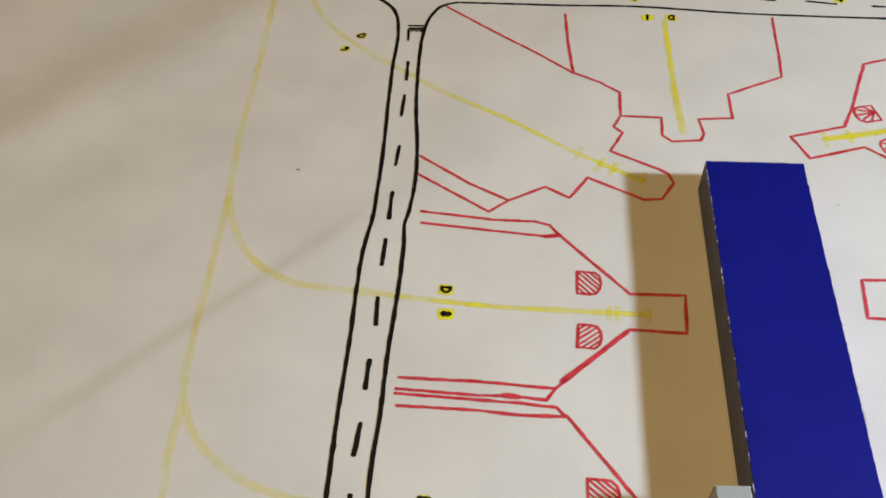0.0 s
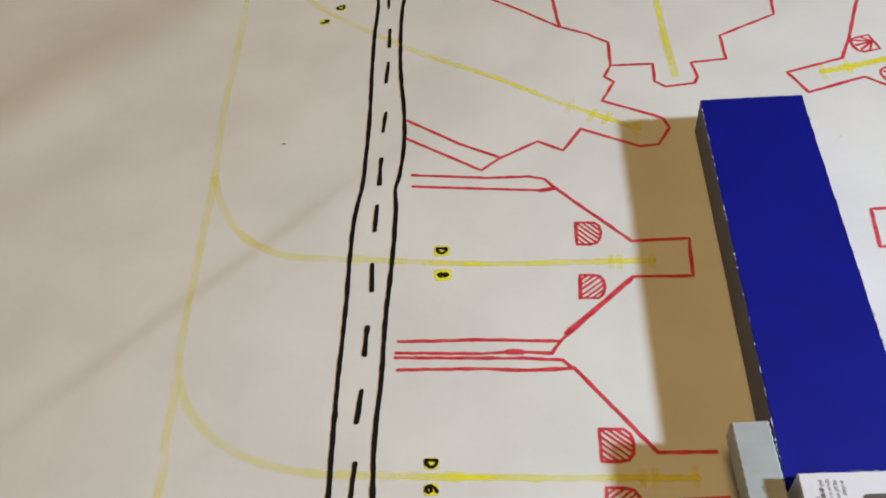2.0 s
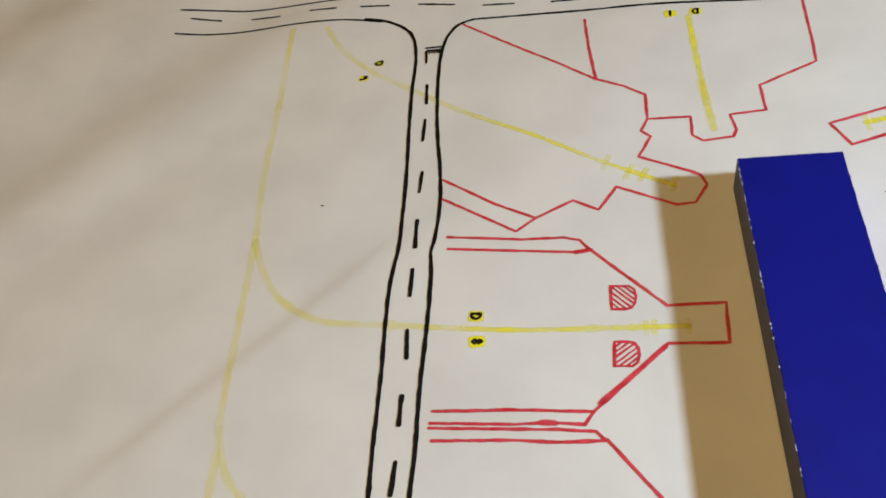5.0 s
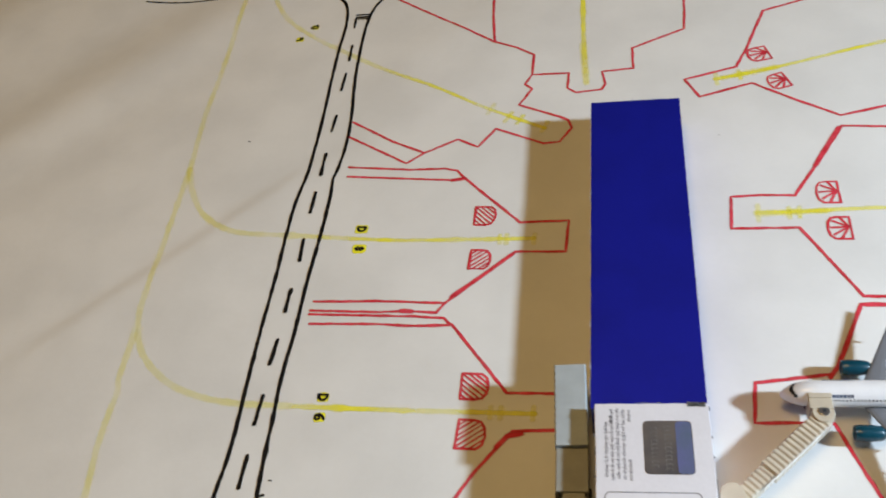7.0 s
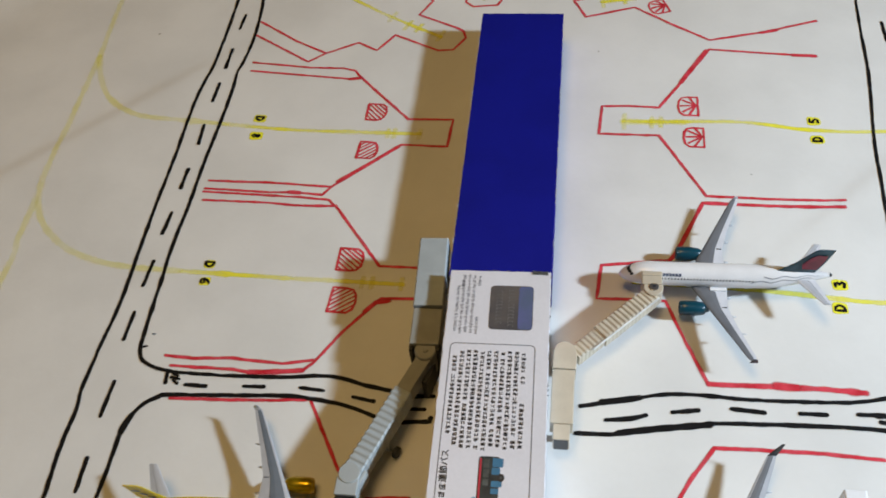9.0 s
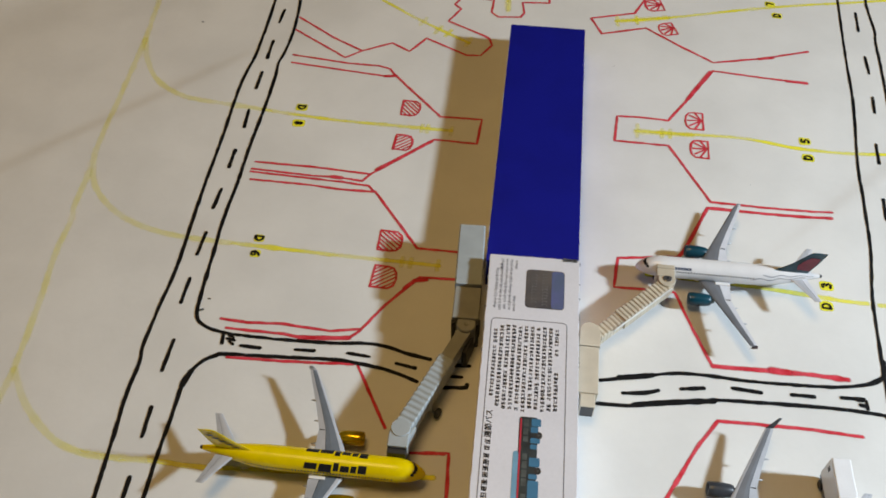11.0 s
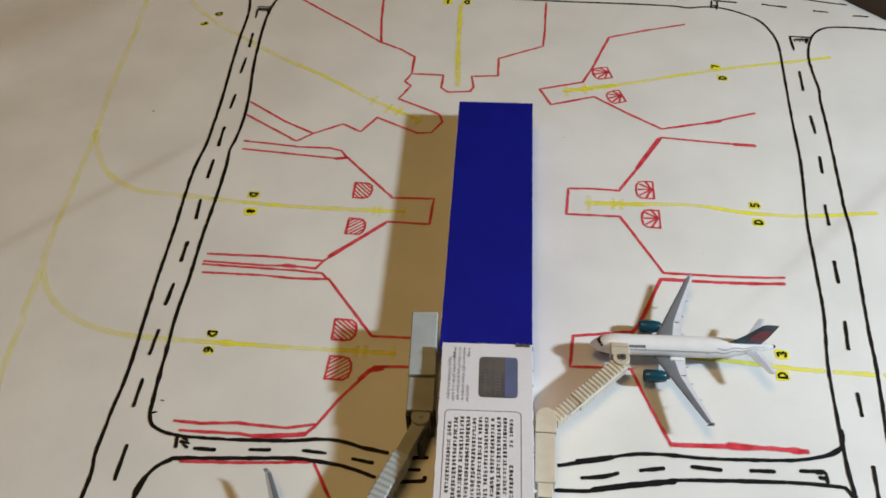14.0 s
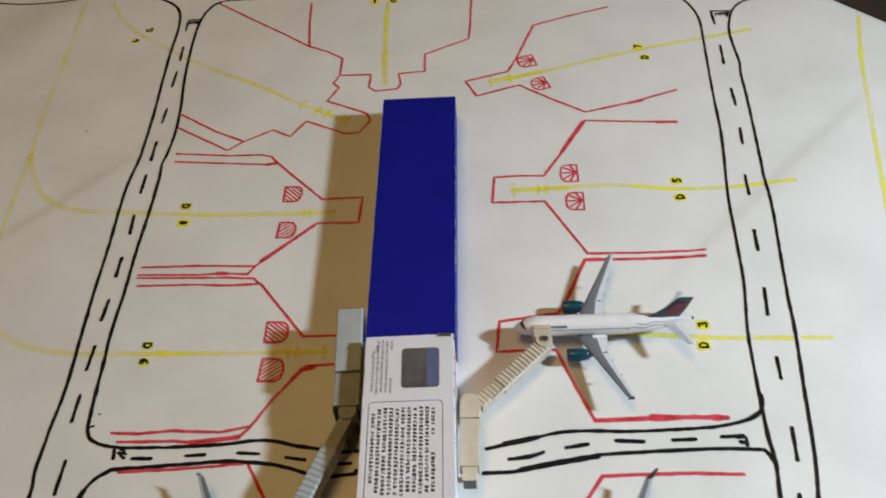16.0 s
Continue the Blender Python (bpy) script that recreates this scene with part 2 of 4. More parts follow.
stroke("road_line", 1.7, (169.7, 160.3), (185.5, 161.6), (196.8, 164.8), (221.9, 170), (241.9, 171.8), (259.3, 173), (279.1, 174), (295.6, 173.7), (294.8, 174.3), (297.2, 171), (299.1, 166.6))
stroke("road_line", 2.4, (185.5, 161.9), (199.3, 165.2), (221.4, 169.6))
stroke("lane_dash", 1.6, (-44.9, 476.5), (-43.7, 462))
stroke("lane_dash", 1.6, (-43, 449.8), (-42.6, 434.3))
stroke("lane_dash", 1.6, (-40.3, 412.1), (-40.3, 398.9))
stroke("lane_dash", 1.7, (-39.2, 380.9), (-38.3, 364.2))
stroke("lane_dash", 1.7, (-37.9, 351.4), (-37.3, 336.7))
stroke("lane_dash", 1.7, (-36.3, 318.5), (-35, 304.6))
stroke("lane_dash", 1.7, (-34.7, 286.9), (-34.3, 273.6))
stroke("lane_dash", 1.7, (-33.6, 257.8), (-33.8, 244.3))
stroke("lane_dash", 1.7, (-32.3, 228), (-32.4, 213.6))
stroke("lane_dash", 1.7, (-31.1, 198.9), (-30.7, 184.2))
stroke("lane_dash", 1.7, (-26.9, 163.4), (-26.7, 146.7))
stroke("lane_dash", 1.7, (-24.9, 128.2), (-24, 113.8))
stroke("lane_dash", 1.7, (-22.4, 95.3), (-21.7, 81.8))
stroke("lane_dash", 1.3, (-203, 552.4), (-182.7, 549.1))
stroke("lane_dash", 1.3, (-162.1, 548.1), (-144.1, 547.7))
stroke("lane_dash", 1.3, (-124.7, 549.7), (-108.6, 549.3))
stroke("lane_dash", 1.3, (-92.7, 548.9), (-75.9, 548.6))
stroke("lane_dash", 1.3, (-57.5, 548.3), (-36.2, 545.8))
stroke("lane_dash", 1.3, (-18.9, 543.3), (-1.3, 543))
stroke("lane_dash", 1.3, (20.5, 542.1), (35.6, 542.5))
stroke("lane_dash", 1.3, (60.3, 543.1), (85.4, 545.8))
stroke("lane_dash", 1.3, (106, 547.7), (122.2, 546.7))
stroke("lane_dash", 1.3, (143.2, 545.1), (157.1, 544))
stroke("lane_dash", 1.3, (174.5, 544.4), (190.6, 542.7))
stroke("lane_dash", 1.3, (210.2, 541.8), (225, 541.5))
stroke("lane_dash", 1.3, (245.4, 539.3), (256.1, 540.9))
stroke("lane_dash", 1.3, (270.5, 539.9), (286, 538.9))
stroke("lane_dash", 1.3, (303.7, 538), (319.6, 535.7))
stroke("lane_dash", 1.3, (337.5, 532.9), (346.8, 531.8))
stroke("lane_dash", 1.3, (363.6, 528.9), (372.9, 528.5))
stroke("lane_dash", 1.5, (318.1, 464.4), (317.7, 445.6))
stroke("lane_dash", 1.5, (318.4, 421.3), (318.9, 405.8))
stroke("lane_dash", 1.5, (318.1, 385), (317.5, 371.7))
stroke("lane_dash", 1.5, (314.7, 345.7), (314.5, 330.7))
stroke("lane_dash", 1.6, (312.5, 303.8), (312.2, 289.6))
stroke("lane_dash", 1.6, (311, 264.4), (309.9, 247.9))
stroke("lane_dash", 1.6, (309.6, 222.8), (309.6, 210.9))
stroke("lane_dash", 1.6, (309.5, 185), (308.8, 168.7))
stroke("lane_dash", 1.6, (306.3, 152.6), (305.7, 142.4))
stroke("lane_dash", 1.7, (181.1, 167.3), (190.5, 168.8), (196.8, 171.2))
stroke("lane_dash", 1.7, (207, 173.4), (217.1, 175.4))
stroke("lane_dash", 1.7, (229.8, 177.4), (242.3, 177))
stroke("lane_dash", 1.7, (255.6, 178), (265.6, 178.5))
stroke("lane_dash", 1.7, (277.4, 179.8), (287.3, 180.5))
stroke("stop_mark", 1.6, (284.2, 179.6), (288.2, 179.8), (288.3, 175.6))
stroke("stop_mark", 1.8, (285.4, 177.4), (287.3, 177.1))
stroke("lane_dash", 1.6, (4.7, 165.1), (14.1, 165.3))
stroke("lane_dash", 1.6, (30.4, 166.9), (39.3, 167.6))
stroke("lane_dash", 1.6, (54.8, 168.7), (65, 168.4))
stroke("lane_dash", 1.6, (77.9, 166.8), (87.1, 165.7))
stroke("stop_mark", 1.7, (-4.9, 169.9), (-4.2, 165))
stroke("stop_mark", 1.3, (-2, 169.7), (0.4, 168.8), (-1.2, 166.7), (1.1, 165.3))
stroke("stop_mark", 1.3, (-2.7, 167.9), (1.3, 167.5))
stroke("stop_mark", 1.3, (-48.7, 507.5), (-39, 508.1))
stroke("stop_mark", 1.3, (-47.3, 494.7), (-48.3, 504.1), (-47, 505.6))
stroke("stop_mark", 1.3, (-47.7, 504.8), (-40.5, 506))
stroke("stop_mark", 1.3, (268.9, 539.2), (268.1, 531))
stroke("stop_mark", 1.3, (272.8, 538.6), (271.9, 529.8))
stroke("stop_mark", 1.1, (268.8, 534.4), (271.8, 533.1))
stroke("stop_mark", 1.4, (317.2, 502), (330.5, 501.8))
stroke("stop_mark", 1.3, (317.2, 502), (317.9, 487.3))
stroke("stop_mark", 1.4, (320.5, 499), (329.1, 499.9))
stroke("stop_mark", 1.3, (328.7, 499.9), (326.9, 495.5))
stroke("stop_mark", 1.2, (-20.9, 181.2), (-19, 182))
stroke("gate_line", 1.2, (-29.4, 526.8), (8.4, 499.5), (44.4, 473.1), (58.5, 466.8), (69.1, 459.6), (69.5, 442.1), (90, 442.4), (90.1, 429.7), (94.9, 425.7), (108.7, 427.5), (110.7, 432.1), (108.5, 442.5), (125.5, 444.6), (124.6, 462.3), (153.4, 478), (153.9, 495), (153.8, 527.6))
stroke("gate_line", 1.3, (39, 523.3), (41.3, 496.9), (44.7, 473.5))
stroke("gate_line", 1.2, (69.5, 442.1), (66.1, 434), (70.5, 429.9), (64.4, 416.7), (87.4, 406.2), (91.8, 403.5), (94.2, 397.4), (88.6, 386.9), (80.1, 385.8), (53.6, 397.9), (45.3, 384.1), (33.6, 390.4), (16.7, 380.3), (7.9, 372.5), (-30, 394.7))
stroke("gate_line", 1.2, (-29.2, 406.3), (-3.1, 389.7), (16.7, 380.3))
stroke("gate_line", 1.2, (-23.9, 370.1), (10.5, 367.7), (29.6, 368.3), (36.6, 366.6), (41.1, 361.2), (72.7, 330.4), (96.4, 331.6), (96, 312.2), (72.2, 311.8), (57.7, 297.1), (42.6, 280.8), (39, 275.2))
stroke("gate_line", 1.2, (-22.9, 363), (10.6, 361.1), (34.1, 359.8), (41.6, 360.9))
stroke("gate_line", 1.8, (34.6, 359.5), (41.6, 360.9))
stroke("gate_line", 1.8, (71.1, 310.5), (57.7, 296.9), (44.8, 284.1))
stroke("gate_line", 1.2, (-21.5, 280), (11.9, 281.1), (42.6, 280.8))
stroke("gate_line", 1.2, (-21.9, 274.7), (12, 274.8), (24.3, 275.8), (39, 275.2))
stroke("gate_line", 2.0, (21.8, 275.7), (27.9, 275.6))
stroke("gate_line", 1.2, (-22, 272.6), (3.8, 272.7), (28.3, 272.9), (43.3, 272.3), (47.1, 268.4), (47.1, 269.2), (76, 234.4), (96.3, 235.1))
stroke("gate_line", 1.2, (-20.5, 267.1), (12.1, 268.1), (30.2, 267.5), (46.1, 268.5))
stroke("gate_line", 1.3, (98.4, 218.2), (80.2, 216.6), (66.6, 197.7), (57.5, 181.1), (54.2, 177.6))
stroke("gate_line", 1.9, (84.3, 215.8), (78.2, 214.3), (74.1, 208.8))
stroke("gate_line", 1.3, (-9, 178.3), (3.4, 178.1), (21, 179.9), (31.3, 179.5), (44.1, 179.4), (57.2, 182.4))
stroke("gate_line", 1.3, (-4.9, 173.6), (22.6, 174.4), (30.5, 173.8), (54.2, 177.1))
stroke("gate_line", 2.0, (30.5, 173.8), (42.7, 175.1), (53.7, 177))
stroke("gate_line", 1.3, (-0, 158.1), (24.6, 159.9), (43.9, 161.6), (60.4, 163.9), (68.3, 151), (79.3, 133.9))
stroke("gate_line", 1.3, (92.2, 124.1), (108.4, 126.3), (109.7, 113.4), (110.6, 102.4))
stroke("gate_line", 1.3, (248.3, 510.1), (221, 500.6), (197.1, 491.3), (186.2, 458.2), (180, 442.7), (152.7, 433.5), (160.2, 419.1), (187.1, 428.7), (206.8, 414.9), (227.6, 401.8), (258.2, 410.7), (284.9, 421))
stroke("gate_line", 1.9, (254.7, 409.4), (263.5, 412.1))
stroke("gate_line", 1.3, (281.7, 391.6), (258.2, 392.4), (227.2, 394.1), (215.4, 372.6), (200.9, 347.3), (185.4, 347.5), (172.2, 346.5), (171.4, 326.5), (201, 327.1), (203.9, 322.2), (223, 288.6), (250, 288.8), (285.1, 290.4))
stroke("gate_line", 2.0, (269.8, 391.7), (281.7, 391.6))
stroke("gate_line", 2.1, (225.8, 393), (218.4, 379.1), (211.9, 366.6))
stroke("gate_line", 1.6, (284.5, 286.2), (249.6, 284.6), (221.3, 284.2), (208.8, 253.3), (204.9, 247.4))
stroke("gate_line", 1.3, (206.1, 249.4), (187.7, 245.9), (176.1, 244), (174.8, 225.5), (189.2, 226.4), (204.2, 226.8), (211.8, 208.3), (221, 187.7))
stroke("gate_line", 2.0, (221, 187.7), (230.5, 188.1), (248.4, 189.3), (256, 189.5), (266.1, 189.9), (281.9, 189.7))
stroke("gate_line", 2.7, (247.1, 189.5), (256, 189.5))
stroke("gate_line", 1.4, (198.6, 116.9), (203.4, 126.2), (213.5, 145.7), (222.6, 159.7), (238.6, 160.7), (263, 161.8), (284.6, 161.5))
stroke("guide_line", 1.5, (-131.5, 532.3), (-126.1, 461.6), (-123.2, 413.6), (-117.8, 371.3), (-115.3, 336.7), (-112.5, 299.4), (-110, 274.2), (-107.4, 256), (-106, 234), (-104, 227.1), (-102.7, 203.5), (-97.8, 171.5), (-94.1, 137.6), (-93.6, 116.1), (-92.7, 89.5))
stroke("guide_line", 1.5, (-117.8, 371.3), (-110.5, 354), (-99.6, 338), (-83.6, 326.4), (-69.7, 322.3), (-44, 321.1), (-6.2, 319.3), (20.9, 318.7), (59.5, 319.7), (81, 320.4))
stroke("guide_line", 1.5, (-109.9, 271.6), (-104, 255.2), (-96.7, 244.8), (-82.5, 233.7), (-65.1, 226.7), (-44.5, 223.6), (-13.9, 223.5), (28.8, 223.9), (58, 224.5), (88.8, 225.2))
stroke("guide_line", 1.5, (-110.6, 530.9), (-95.9, 507.8), (-72.5, 486.7), (-51.2, 472.4), (-18, 451.1), (12.9, 435), (42.2, 417.3), (64.4, 405.5), (80.4, 397.4))
stroke("guide_line", 1.8, (94.2, 520.2), (96.9, 472.7), (100.2, 432.5))
stroke("guide_line", 2.6, (96.7, 468.2), (100.2, 433.7))
stroke("guide_line", 1.5, (168.1, 432.9), (200.5, 441.3), (244.4, 455.8), (281.5, 466.5), (318.8, 475.6), (339.5, 481.2))
stroke("guide_line", 2.6, (171.7, 433.7), (200.5, 441.3))
stroke("guide_line", 1.5, (182.8, 336.1), (204.4, 337.3), (236, 339.3), (251.6, 338.7), (270, 336.2), (297.7, 336.2), (341.4, 341.3))
stroke("guide_line", 2.4, (182.8, 335.7), (213.9, 337.6))
stroke("guide_line", 1.6, (190.2, 236), (228.6, 236.2), (255.7, 235.8), (282.3, 234.1), (296, 234.1))
stroke("guide_line", 1.6, (301, 234.0), (320.5, 234.2))
stroke("guide_line", 1.5, (324.5, 234.3), (338.5, 234.4))
stroke("guide_line", 1.5, (-94.1, 137.6), (-81.6, 121.9), (-65.4, 109), (-50, 103.1), (-32, 102.7), (-14.7, 104), (5.4, 104.2), (51.1, 109.4), (103.9, 114.6))
stroke("guide_line", 1.5, (412.1, 492.2), (404, 452.4), (394.9, 390.2), (387.7, 333.8), (384.2, 306.7))
stroke("guide_tick", 1.5, (63.9, 322.4), (63.9, 316.9))
stroke("guide_tick", 1.5, (67.2, 322.7), (67.2, 316.6))
stroke("guide_tick", 1.5, (80.6, 323.3), (80.4, 316.6))
stroke("guide_tick", 1.5, (69.9, 227.7), (70, 221.9))
stroke("guide_tick", 1.5, (74.3, 227.8), (74.3, 221.9))
stroke("guide_tick", 1.5, (87.9, 228.6), (87.9, 222.2))
stroke("guide_tick", 1.5, (47.4, 409.9), (50.5, 418))
stroke("guide_tick", 1.5, (57.6, 403.1), (61.1, 411))
stroke("guide_tick", 1.5, (64.4, 401.4), (67.6, 408.4))
stroke("guide_tick", 1.5, (78.2, 394.3), (81.1, 402.7))
stroke("guide_tick", 1.5, (183.8, 341.5), (183.7, 330.9))
stroke("guide_tick", 1.5, (197.5, 339.9), (197.3, 332.8))
stroke("guide_tick", 1.5, (202, 340.2), (201.8, 333.2))
stroke("guide_tick", 1.5, (168.8, 438), (169.6, 428.5))
stroke("guide_tick", 1.5, (180.7, 440), (181.8, 432.2))

for k in range(5):
    stroke("stop_mark", 0.8, (-46.4 + 1.35 * k, 505.2), (-46.5 + 1.4 * k, 502.6 + 0.5 * (k % 2)))
    stroke("stop_mark", 0.8, (319.6 + 1.8 * k, 499.2), (319.9 + 1.7 * k, 496.6 + 0.7 * (k % 2)))

# hatched red engine boxes: a D-shaped outline with strokes across
def hatch_mark(x, y, wide, high, turn, fan=False, flip=1):
    c, s = math.cos(radians(turn)), math.sin(radians(turn))
    DRAWN["hatch"] = DRAWN.get("hatch", 0) + 1
    rnd = random.Random(DRAWN["hatch"])
    w, h = wide / 2, high / 2
    put = lambda p: Vector((x + p[0] * c - p[1] * flip * s, y + p[0] * s + p[1] * flip * c))
    edge = [(-w, h), (w * 0.45, h), (w * 0.85, h * 0.7), (w, h * 0.1), (w * 0.92, -h * 0.5), (w * 0.62, -h * 0.9), (0.1 * w, -h), (-w * 0.93, -h), (-w, h)]
    bm = bmesh.new()
    ribbon(bm, curve_points([put(p) for p in edge], False), 1.55, 0.175, rnd)
    if fan:
        for k in range(5):
            a = radians(-62 + 31 * k)
            ribbon(bm, curve_points([put((-w * 0.8, -h * 0.1)), put((-w * 0.8 + w * 1.55 * math.cos(a), max(-h, min(h, h * 1.25 * math.sin(a)))))], False), 1.5, 0.19, rnd)
        return part("hatch_mark", bm, RED_INK, paper)
    # slanting strokes, each cut off where it leaves the outline
    inside = lambda p: sum((a[1] > p[1]) != (b[1] > p[1]) and p[0] < a[0] + (p[1] - a[1]) * (b[0] - a[0]) / (b[1] - a[1]) for a, b in zip(edge, edge[1:])) % 2
    slant = radians(-40 + rnd.uniform(-4, 4))
    ux, uy = math.cos(slant), math.sin(slant)
    reach = -w - h
    while reach < w + h:
        run = [(-uy * reach + ux * 0.25 * i, ux * reach + uy * 0.25 * i) for i in range(-60, 61)]
        run = [p for p in run if inside(p)]
        if len(run) > 6:
            ribbon(bm, curve_points([put(run[0]), put(run[-1])], False), rnd.uniform(0.95, 1.2), 0.19 + 0.004 * (len(run) % 7), rnd)
        reach += rnd.uniform(1.75, 2.15)
    return part("hatch_mark", bm, RED_INK, paper)


for x, y, w, h, a, fan, flip in ((55, 334.7, 10.5, 12, 0, 0, 1), (55.6, 307, 10, 11.5, 0, 0, -1), (61.8, 236.9, 12, 12.6, 0, 0, 1), (63.0, 214.2, 12, 13.2, 0, 0, -1),
                           (191.9, 452.7, 11, 11, 195, 1, 1), (200.2, 429.5, 10, 11.5, 200, 1, 1), (215.5, 349.2, 10, 13.5, 180, 1, 1), (218, 327, 10, 13, 180, 1, 1)):
    hatch_mark(x, y, w, h, a, fan, flip)


def text_mesh(body, size):
    """The outline of some words as a flat bmesh, in millimetres, centred."""
    cu = bpy.data.curves.new("words", "FONT")
    cu.body, cu.size, cu.align_x, cu.align_y = body, size, "CENTER", "CENTER"
    ob = new("words", cu)
    bpy.context.view_layer.update()
    me = bpy.data.meshes.new_from_object(ob.evaluated_get(bpy.context.evaluated_depsgraph_get()))
    bm = bmesh.new()
    bm.from_mesh(me)
    bpy.data.objects.remove(ob)
    bpy.data.curves.remove(cu)
    return bm


# felt-pen strokes of the gate letters and digits, in half heights
GLYPHS = {"D": [(-0.7, -1), (-0.7, 1), (0.2, 0.9), (0.75, 0.3), (0.75, -0.3), (0.2, -0.9), (-0.8, -1)],
          "8": [(0, 0), (0.6, 0.45), (0, 1), (-0.6, 0.45), (0, 0), (0.65, -0.45), (0, -1), (-0.65, -0.45), (0, 0)],
          "6": [(0.5, 1), (-0.4, 0.6), (-0.7, -0.2), (-0.4, -0.9), (0.3, -1), (0.7, -0.5), (0.3, 0), (-0.5, -0.2)],
          "5": [(0.7, 1), (-0.5, 1), (-0.6, 0.1), (0.2, 0.2), (0.7, -0.3), (0.4, -0.9), (-0.6, -1)],
          "3": [(-0.6, 0.9), (0.3, 1), (0.6, 0.5), (0, 0.1), (0.7, -0.4), (0.3, -1), (-0.7, -0.8)],
          "7": [(-0.7, 1), (0.7, 1), (0, -1)],
          "1": [(0, 1), (0.05, 0), (0, -1)],
          "9": [(0.6, 0.5), (0, 1), (-0.6, 0.5), (0, 0.1), (0.6, 0.5), (0.5, -0.3), (0, -1)],
          "4": [(0.3, -1), (0.3, 1), (-0.7, -0.3), (0.8, -0.3)]}


def gate_sign(x, y, body, turn, wide, high, size=1.0):
    """One highlighted square with a felt-pen letter or digit on it."""
    rnd = random.Random(int(x * 3 + y))
    c, s = math.cos(radians(turn)), math.sin(radians(turn))
    bm = bmesh.new()
    cover = bm.verts.layers.float.new("cover")
    rings = []
    for size, c0 in ((0.95, 1.0), (1.14, 0.05)):
        ring = []
        for k in range(32):
            t = 2 * math.pi * k / 32
            e = (abs(math.cos(t)) ** 4 + abs(math.sin(t)) ** 4) ** -0.25
            r = e * size * (1 + 0.12 * noise.noise(Vector((math.cos(t) * 1.3, math.sin(t) * 1.3, x + y))))
            px, py = x + wide / 2 * r * math.cos(t), y + high / 2 * r * math.sin(t)
            ring.append(bm.verts.new((px * MM, py * MM, (paper_z(px, py) + 0.1 + 0.03 * c0) * MM)))
            ring[-1][cover] = c0
        rings.append(ring)
    bm.faces.new(rings[0])
    for k in range(32):
        j = (k + 1) % 32
        bm.faces.new((rings[0][k], rings[1][k], rings[1][j], rings[0][j]))
    patch = part("sign_patch", bm, SIGN_INK, paper)
    bm = bmesh.new()
    put = lambda p: Vector((x + size * (1.55 * p[0] * c - 1.75 * p[1] * s), y + size * (1.55 * p[0] * s + 1.75 * p[1] * c)))
    ribbon(bm, curve_points([put(p) for p in GLYPHS[body]], False, 0.7), 1.35, 0.24, rnd)
    part("sign_letter", bm, BLACK_INK, paper)


SIGN_INK = sheer(material("bright_highlighter", (0.93, 0.87, 0.035), 0.7, vary=0.08, scale=150, spec=0.25), 0.8, 1.0, 60)
for x, y, body, turn in ((-7.1, 325.7, "D", -90), (-5.7, 312.9, "8", -90), (-4.4, 228.5, "D", -90), (-3.7, 218.7, "6", -90), (276, 342.3, "5", 90), (276.6, 329.5, "D", 90),
                         (277.3, 241.9, "3", 90), (276.1, 229.7, "D", 90), (268.6, 454, "D", 90), (265.1, 465.4, "7", 90), (85, 523, "1", 180), (98.2, 523.8, "D", 180),
                         (-74.2, 497, "D", -60), (-81.5, 485.2, "9", -60), (77.7, 540, "4", 0), (193.1, 547, "4", 0)):
    gate_sign(x, y, body, turn, *((6.6, 5.5, 1.0) if 300 < y < 330 and x < 0 else (4.9, 4.4, 0.68) if x < 50 else (6.2, 5.4, 0.88)))
for x, y, wide in ((-88.6, 392.2, 0.7), (168.3, 389.6, 0.4), (244.0, 304.0, 0.35), (-18.5, 188.5, 0.7)):
    bm = bmesh.new()
    ribbon(bm, [Vector((x, y)), Vector((x + 0.8 * wide, y - 0.1)), Vector((x + 1.6 * wide, y - 0.05))], wide, 0.2, random.Random(4))
    part("speck", bm, BLACK_INK, paper)

# ---- the room: floor, with unseen walls and ceiling added for bounced light ----
tagged(obj("floor", box(-2200, 2500, -2200, 2500, -120, -9), FLOOR), "dark brown wooden floor under the paper", "floor", kind="structure")
tagged(obj("wall_west", box(-2300, -2200, -2200, 2500, -9, 2400), WALL), "unseen room wall added for bounced light", "wall", kind="structure")
tagged(obj("wall_east", box(2500, 2600, -2200, 2500, -9, 2400), WALL), "unseen room wall added for bounced light", "wall", kind="structure")
tagged(obj("wall_south", box(-2200, 2500, -2300, -2200, -9, 2400), WALL), "unseen room wall added for bounced light", "wall", kind="structure")
tagged(obj("wall_north", box(-2200, 2500, 2500, 2600, -9, 2400), WALL), "unseen room wall added for bounced light", "wall", kind="structure")
tagged(obj("ceiling", box(-2300, 2600, -2300, 2600, 2400, 2500), WALL), "unseen ceiling added for bounced light", "ceiling", kind="structure")

# ---- the card boxes ----
PRINT_BLACK = material("print_black", (0.03, 0.03, 0.035), 0.5, vary=0.2, scale=200)
PRINT_SOFT = material("print_soft_black", (0.055, 0.055, 0.062), 0.5, vary=0.5, scale=500)
PRINT_GREY = material("print_grey", (0.16, 0.16, 0.18), 0.5, vary=0.2, scale=200)
STICKER_DARK = material("sticker_dark", (0.075, 0.07, 0.075), 0.28, vary=0.5, scale=90, second=(0.13, 0.11, 0.10))
STICKER_LIGHT = material("sticker_light", (0.12, 0.13, 0.28), 0.25, vary=0.3, scale=70, second=(0.10, 0.13, 0.20))
STICKER_TEXT = material("sticker_text", (0.17, 0.165, 0.16), 0.35, vary=0.5, scale=300, second=(0.10, 0.095, 0.09))
